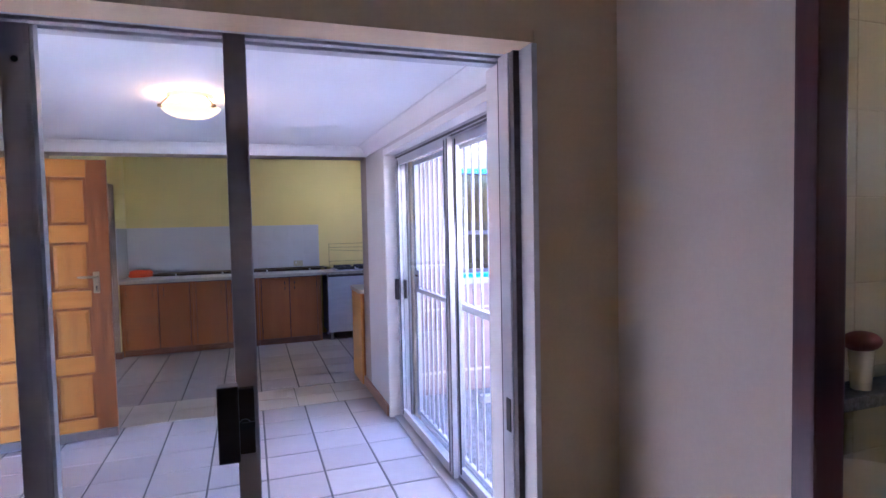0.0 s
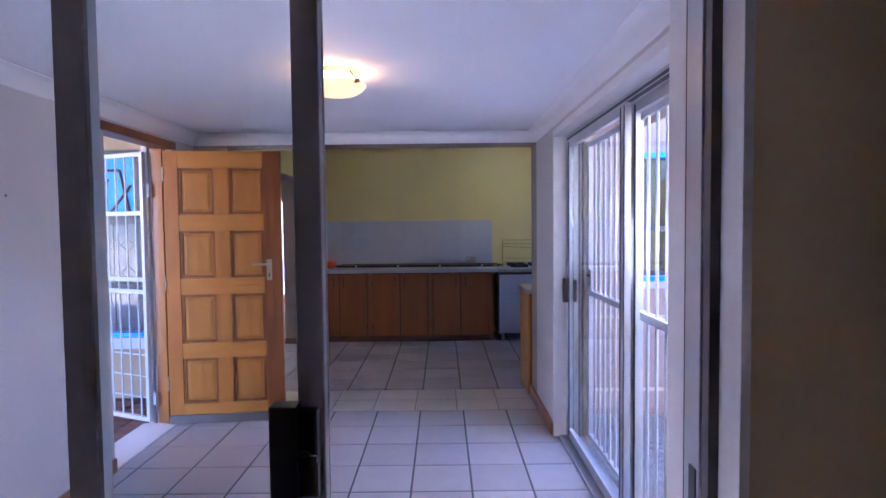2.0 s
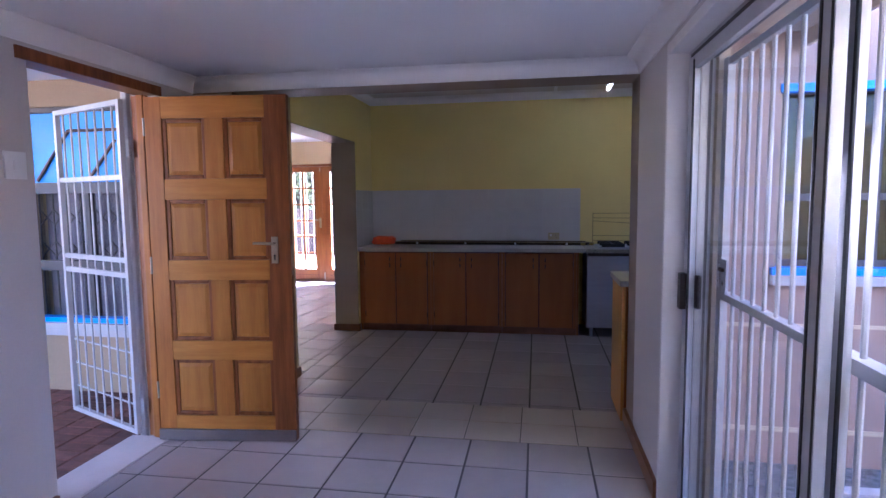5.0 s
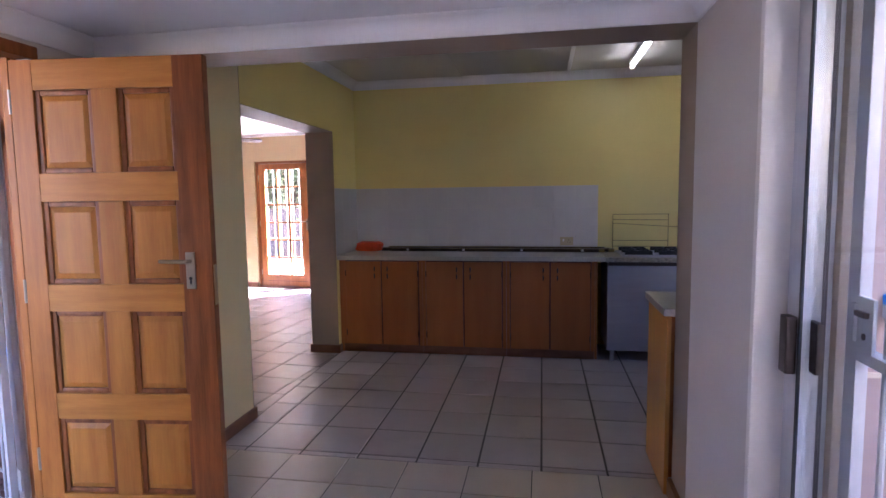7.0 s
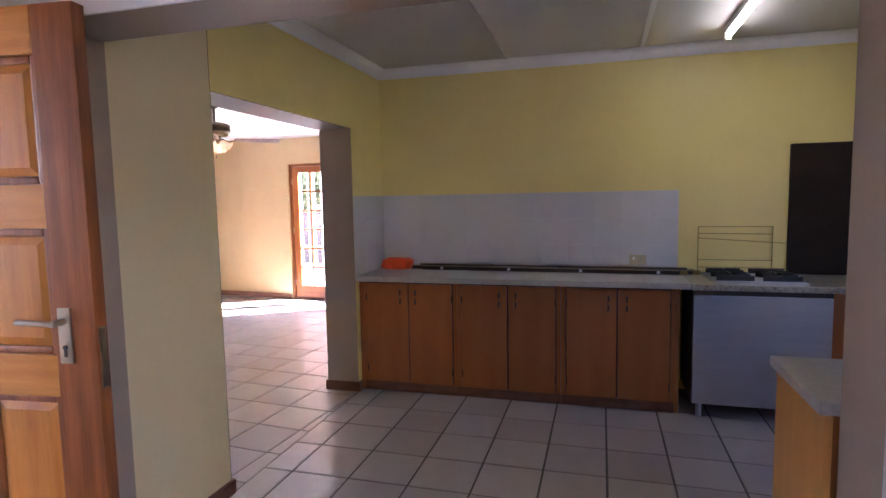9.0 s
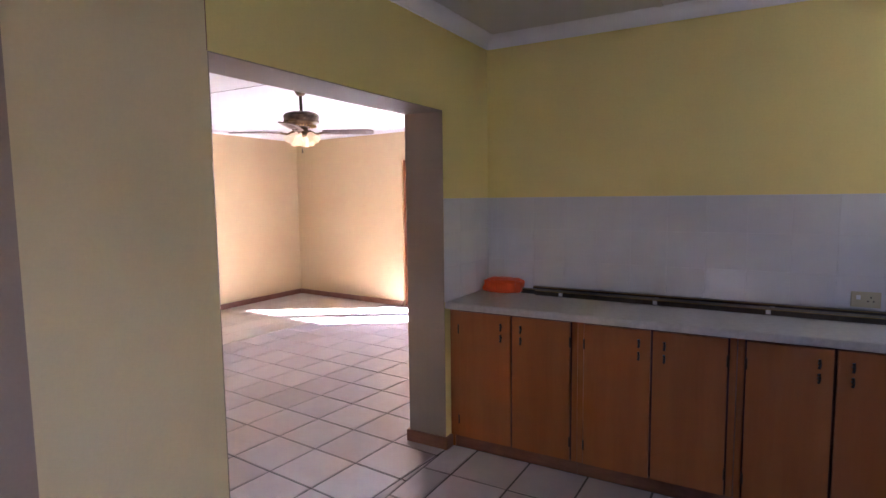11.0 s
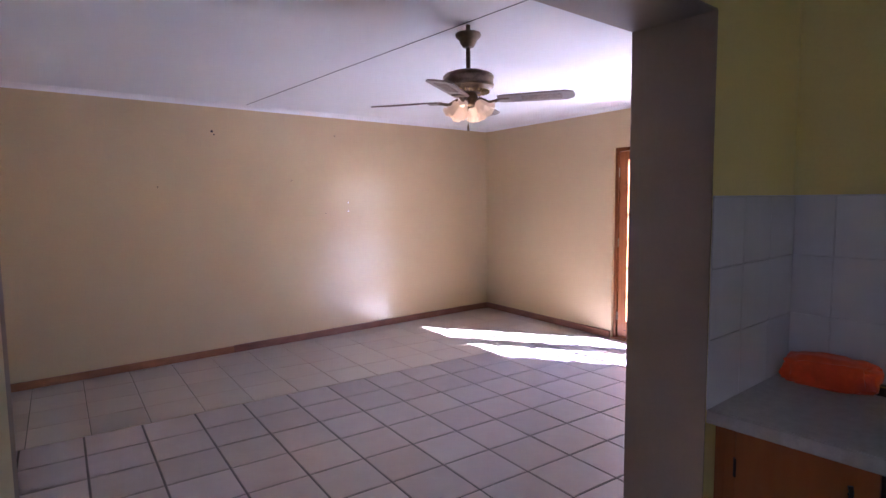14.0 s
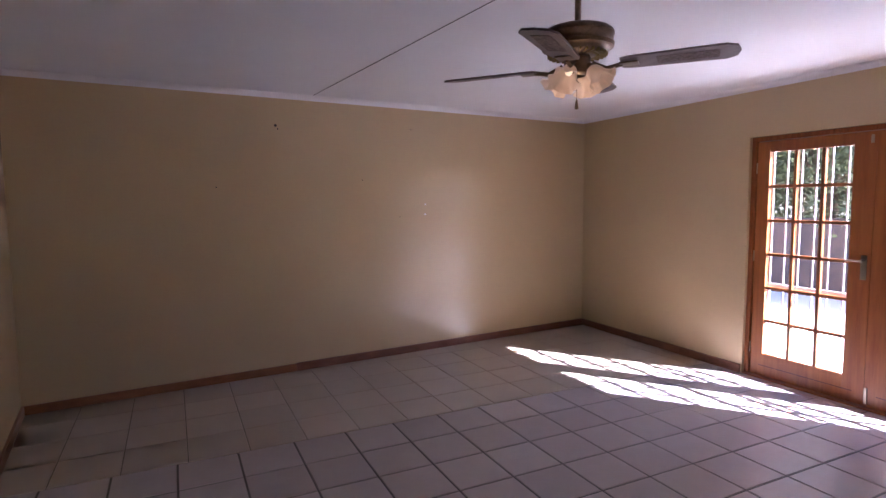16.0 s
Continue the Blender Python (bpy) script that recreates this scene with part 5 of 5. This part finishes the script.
for i, (x, y, h, s) in enumerate(((-9.0, 17.8, 4.2, 1.8), (-6.6, 18.0, 4.8, 2.0), (-4.4, 17.7, 3.8, 1.6), (-11.5, 19.0, 5.0, 2.2), (-2.4, 18.4, 4.5, 1.8), (-8.0, 19.6, 5.4, 2.4))):
    tree(x, y, h, s, 11 + i, 26000)

# ---------------------------------------------------------------- tiles and pavers
PITCH, GAP = 0.338, 0.011
cache = {}


def tile_mesh(w, d, thick, mat, bev):
    key = (round(w, 4), round(d, 4), round(thick, 4), mat.name)
    if key not in cache:
        bm = bmesh.new()
        lo = [bm.verts.new(v) for v in ((0, 0, -thick), (w, 0, -thick), (w, d, -thick), (0, d, -thick))]
        md = [bm.verts.new(v) for v in ((0, 0, -bev), (w, 0, -bev), (w, d, -bev), (0, d, -bev))]
        hi = [bm.verts.new(v) for v in ((bev, bev, 0), (w - bev, bev, 0), (w - bev, d - bev, 0), (bev, d - bev, 0))]
        bm.faces.new(hi)
        for a, b in ((lo, md), (md, hi)):
            for k in range(4):
                bm.faces.new((a[k], a[(k + 1) % 4], b[(k + 1) % 4], b[k]))
        cache[key] = mesh_of("tile", bm, mat)
    return cache[key]


def tile_field(parent, x0, x1, y0, y1, ox, oy, px, py, mat, gap=GAP, z=0.0, thick=0.01, name="tile", bev=0.0025, keep=None):
    rng = random.Random(int(abs(x0 * 131 + y0 * 17) * 100))
    i = math.floor((x0 - ox) / px)
    while ox + i * px < x1:
        a, b = max(x0, ox + i * px + gap / 2), min(x1, ox + (i + 1) * px - gap / 2)
        j = math.floor((y0 - oy) / py)
        while oy + j * py < y1:
            c, d = max(y0, oy + j * py + gap / 2), min(y1, oy + (j + 1) * py - gap / 2)
            if b - a > 0.02 and d - c > 0.02 and (keep is None or keep((a + b) / 2, (c + d) / 2)):
                t = new(name, tile_mesh(b - a, d - c, thick, mat, bev))
                t.location = (a, c, z + rng.uniform(-0.0006, 0.0006))
                t.rotation_euler = (rng.uniform(-0.0018, 0.0018), rng.uniform(-0.0018, 0.0018), 0)
                t.parent = parent
            j += 1
        i += 1


def clipped(poly, axis, limit, keep_less):
    out = []
    for p, q in zip(poly, poly[1:] + poly[:1]):
        pin, qin = ((p[axis] <= limit) == keep_less), ((q[axis] <= limit) == keep_less)
        if pin:
            out.append(p)
        if pin != qin:
            f = (limit - p[axis]) / (q[axis] - p[axis])
            out.append((p[0] + f * (q[0] - p[0]), p[1] + f * (q[1] - p[1])))
    return out


def turned_field(parent, u0, u1, v0, v1, ou, ov, pu, pv, mat, gap, thick=0.01, bev=0.0025):
    """Floor tiles laid parallel to the living room's skewed north wall, cut at the other walls."""
    rng = random.Random(5)
    c, s = math.cos(TILE_TURN), math.sin(TILE_TURN)
    for i in range(math.floor((u0 - ou) / pu), math.ceil((u1 - ou) / pu)):
        a, b = max(u0, ou + i * pu + gap / 2), min(u1, ou + (i + 1) * pu - gap / 2)
        for j in range(math.floor((v0 - ov) / pv), math.ceil((v1 - ov) / pv)):
            lo, hi = ov + j * pv + gap / 2, ov + (j + 1) * pv - gap / 2
            if b - a < 0.02:
                continue
            full = [(TILE_AT[0] + u * c - v * s, TILE_AT[1] + u * s + v * c) for u, v in ((a, lo), (b, lo), (b, hi), (a, hi))]
            poly = full
            for axis, limit, less in ((0, KL - 0.002, True), (0, LW - 0.02, False), (1, LS - 0.02, False)):
                if poly:
                    poly = clipped(poly, axis, limit, less)
            if len(poly) < 3 or min(p[1] for p in poly) > 11.5:
                continue
            if poly == full:
                t = new("tile", tile_mesh(b - a, hi - lo, thick, mat, bev))
                t.location = (full[0][0], full[0][1], rng.uniform(-0.0006, 0.0006))
                t.rotation_euler = (rng.uniform(-0.0018, 0.0018), rng.uniform(-0.0018, 0.0018), TILE_TURN)
            else:
                bm = bmesh.new()
                top = [bm.verts.new((x, y, 0)) for x, y in poly]
                low = [bm.verts.new((x, y, -thick)) for x, y in poly]
                bm.faces.new(top)
                for k in range(len(top)):
                    bm.faces.new((low[k], low[(k + 1) % len(top)], top[(k + 1) % len(top)], top[k]))
                t = new("tile", mesh_of("tile", bm, mat))
            t.parent = parent


TILE_AT, TILE_TURN = (-4.776, 7.444), radians(-4.9)
fd = setting("floor_dining", boxes((DL, DR + 0.12, S1, 5.015, -0.12, -0.004)), M["grout"], "cream tiled floor with dark grout", category="floor")
tile_field(fd, DL + 0.004, DR + 0.10, S1, 5.012, 0.861, 5.012, PITCH, 0.338, M["tile"])
fh = setting("floor_hall", boxes((DL - 0.1, 1.165, -1.5, S1, -0.12, -0.004)), M["grout"], "tiled hall floor", category="floor")
tile_field(fh, DL - 0.1, 1.16, -1.5, S1 - 0.004, 0.861, 5.012, PITCH, 0.338, M["tile_tan"])
fs = setting("floor_strip", boxes((DL, DR + 0.02, 5.015, 5.572, -0.12, -0.004)), M["grout"], "tan tile strip between two floors", category="floor")
tile_field(fs, DL + 0.004, DR + 0.01, 5.016, 5.57, 0.475, 5.29, 0.335, 0.28, M["tile_tan"], gap=0.005)
fk = setting("floor_kitchen", boxes((KLB, KR, 5.572, KB, -0.12, -0.004)), M["grout"], "cream tiled kitchen floor with dark grout", category="floor")
tile_field(fk, KL + 0.005, KR, 5.574, KB - 0.004, 0.523, 6.307, PITCH, 0.342, M["tile"])
fl1 = setting("floor_living", boxes((-4.72, KLB, LS, 11.72, -0.12, -0.004)), M["grout"], "cream tiled living room floor with dark grout", category="floor")
turned_field(fl1, 0.0055, 4.2, -2.4, 4.6, 0.0, 0.003, 0.3405, 0.340, M["tile"], GAP)
fl2 = setting("floor_living_west", boxes((LW, -4.72, LS, 11.72, -0.12, -0.004)), M["grout"], "large tan tiles along the west wall", category="floor")
turned_field(fl2, -1.80, -0.0025, -2.4, 4.6, 0.0, -0.2620, 0.362, 0.3555, M["tile_tan"], 0.004)

# white splashback tiles
sb = setting("splashback", boxes((KL + 0.0, 1.045, KB - 0.006, KB - 0.0005, 0.912, 1.532), (KL + 0.0005, KL + 0.006, OP1 + 0.004, KB - 0.006, 0.912, 1.532)), M["wall_grout"], "white glazed splashback tiles above the worktop", category="wall tiles")
for i in range(12):
    for j in range(3):
        x0 = 1.045 - 0.2055 * (i + 1)
        w = min(0.2038, 1.045 - 0.2055 * i - 0.0017 - (KL + 0.0065))
        if w > 0.03:
            t = new("wall_tile", tile_mesh(w, 0.2039, 0.004, M["wall_tile"], 0.0015))
            t.matrix_world = pose(max(x0, KL + 0.0065), KB - 0.009, 0.9135 + 0.2059 * j, 90 + random.uniform(-0.25, 0.25), random.uniform(-0.25, 0.25), 0)
            t.parent = sb
for i in range(3):
    for j in range(3):
        y0 = KB - 0.01 - 0.2035 * (i + 1)
        t = new("wall_tile", tile_mesh(0.2018, 0.2039, 0.004, M["wall_tile"], 0.0015))
        t.matrix_world = pose(KL + 0.0095, y0, 0.9135 + 0.2059 * j, 90 + random.uniform(-0.25, 0.25), random.uniform(-0.25, 0.25), 90)
        t.parent = sb

# bathroom wall tiles
bw = bpy.data.objects["wall_bath_north"]
for i in range(7):
    for j in range(7):
        t = new("wall_tile", tile_mesh(0.197, 0.284, 0.004, M["bath_tile"], 0.0015))
        t.matrix_world = pose(1.235 + 0.2 * i, 1.4975, 0.434 + 0.287 * j, 90 + random.uniform(-0.2, 0.2), random.uniform(-0.2, 0.2), 0)
        t.parent = bw

# brick pavers on the porch
pg = setting("porch_paving", boxes((-4.1, DL - 0.262, 3.0, PF, -0.0752, -0.066)), M["joint"], "red brown brick paving", category="pavement")
tile_field(pg, -4.0, DL - 0.27, 3.2, PF - 0.002, DL - 0.27, PF, 0.215, 0.108, M["brick"], gap=0.008, z=-0.058, thick=0.015, name="paver", bev=0.004)
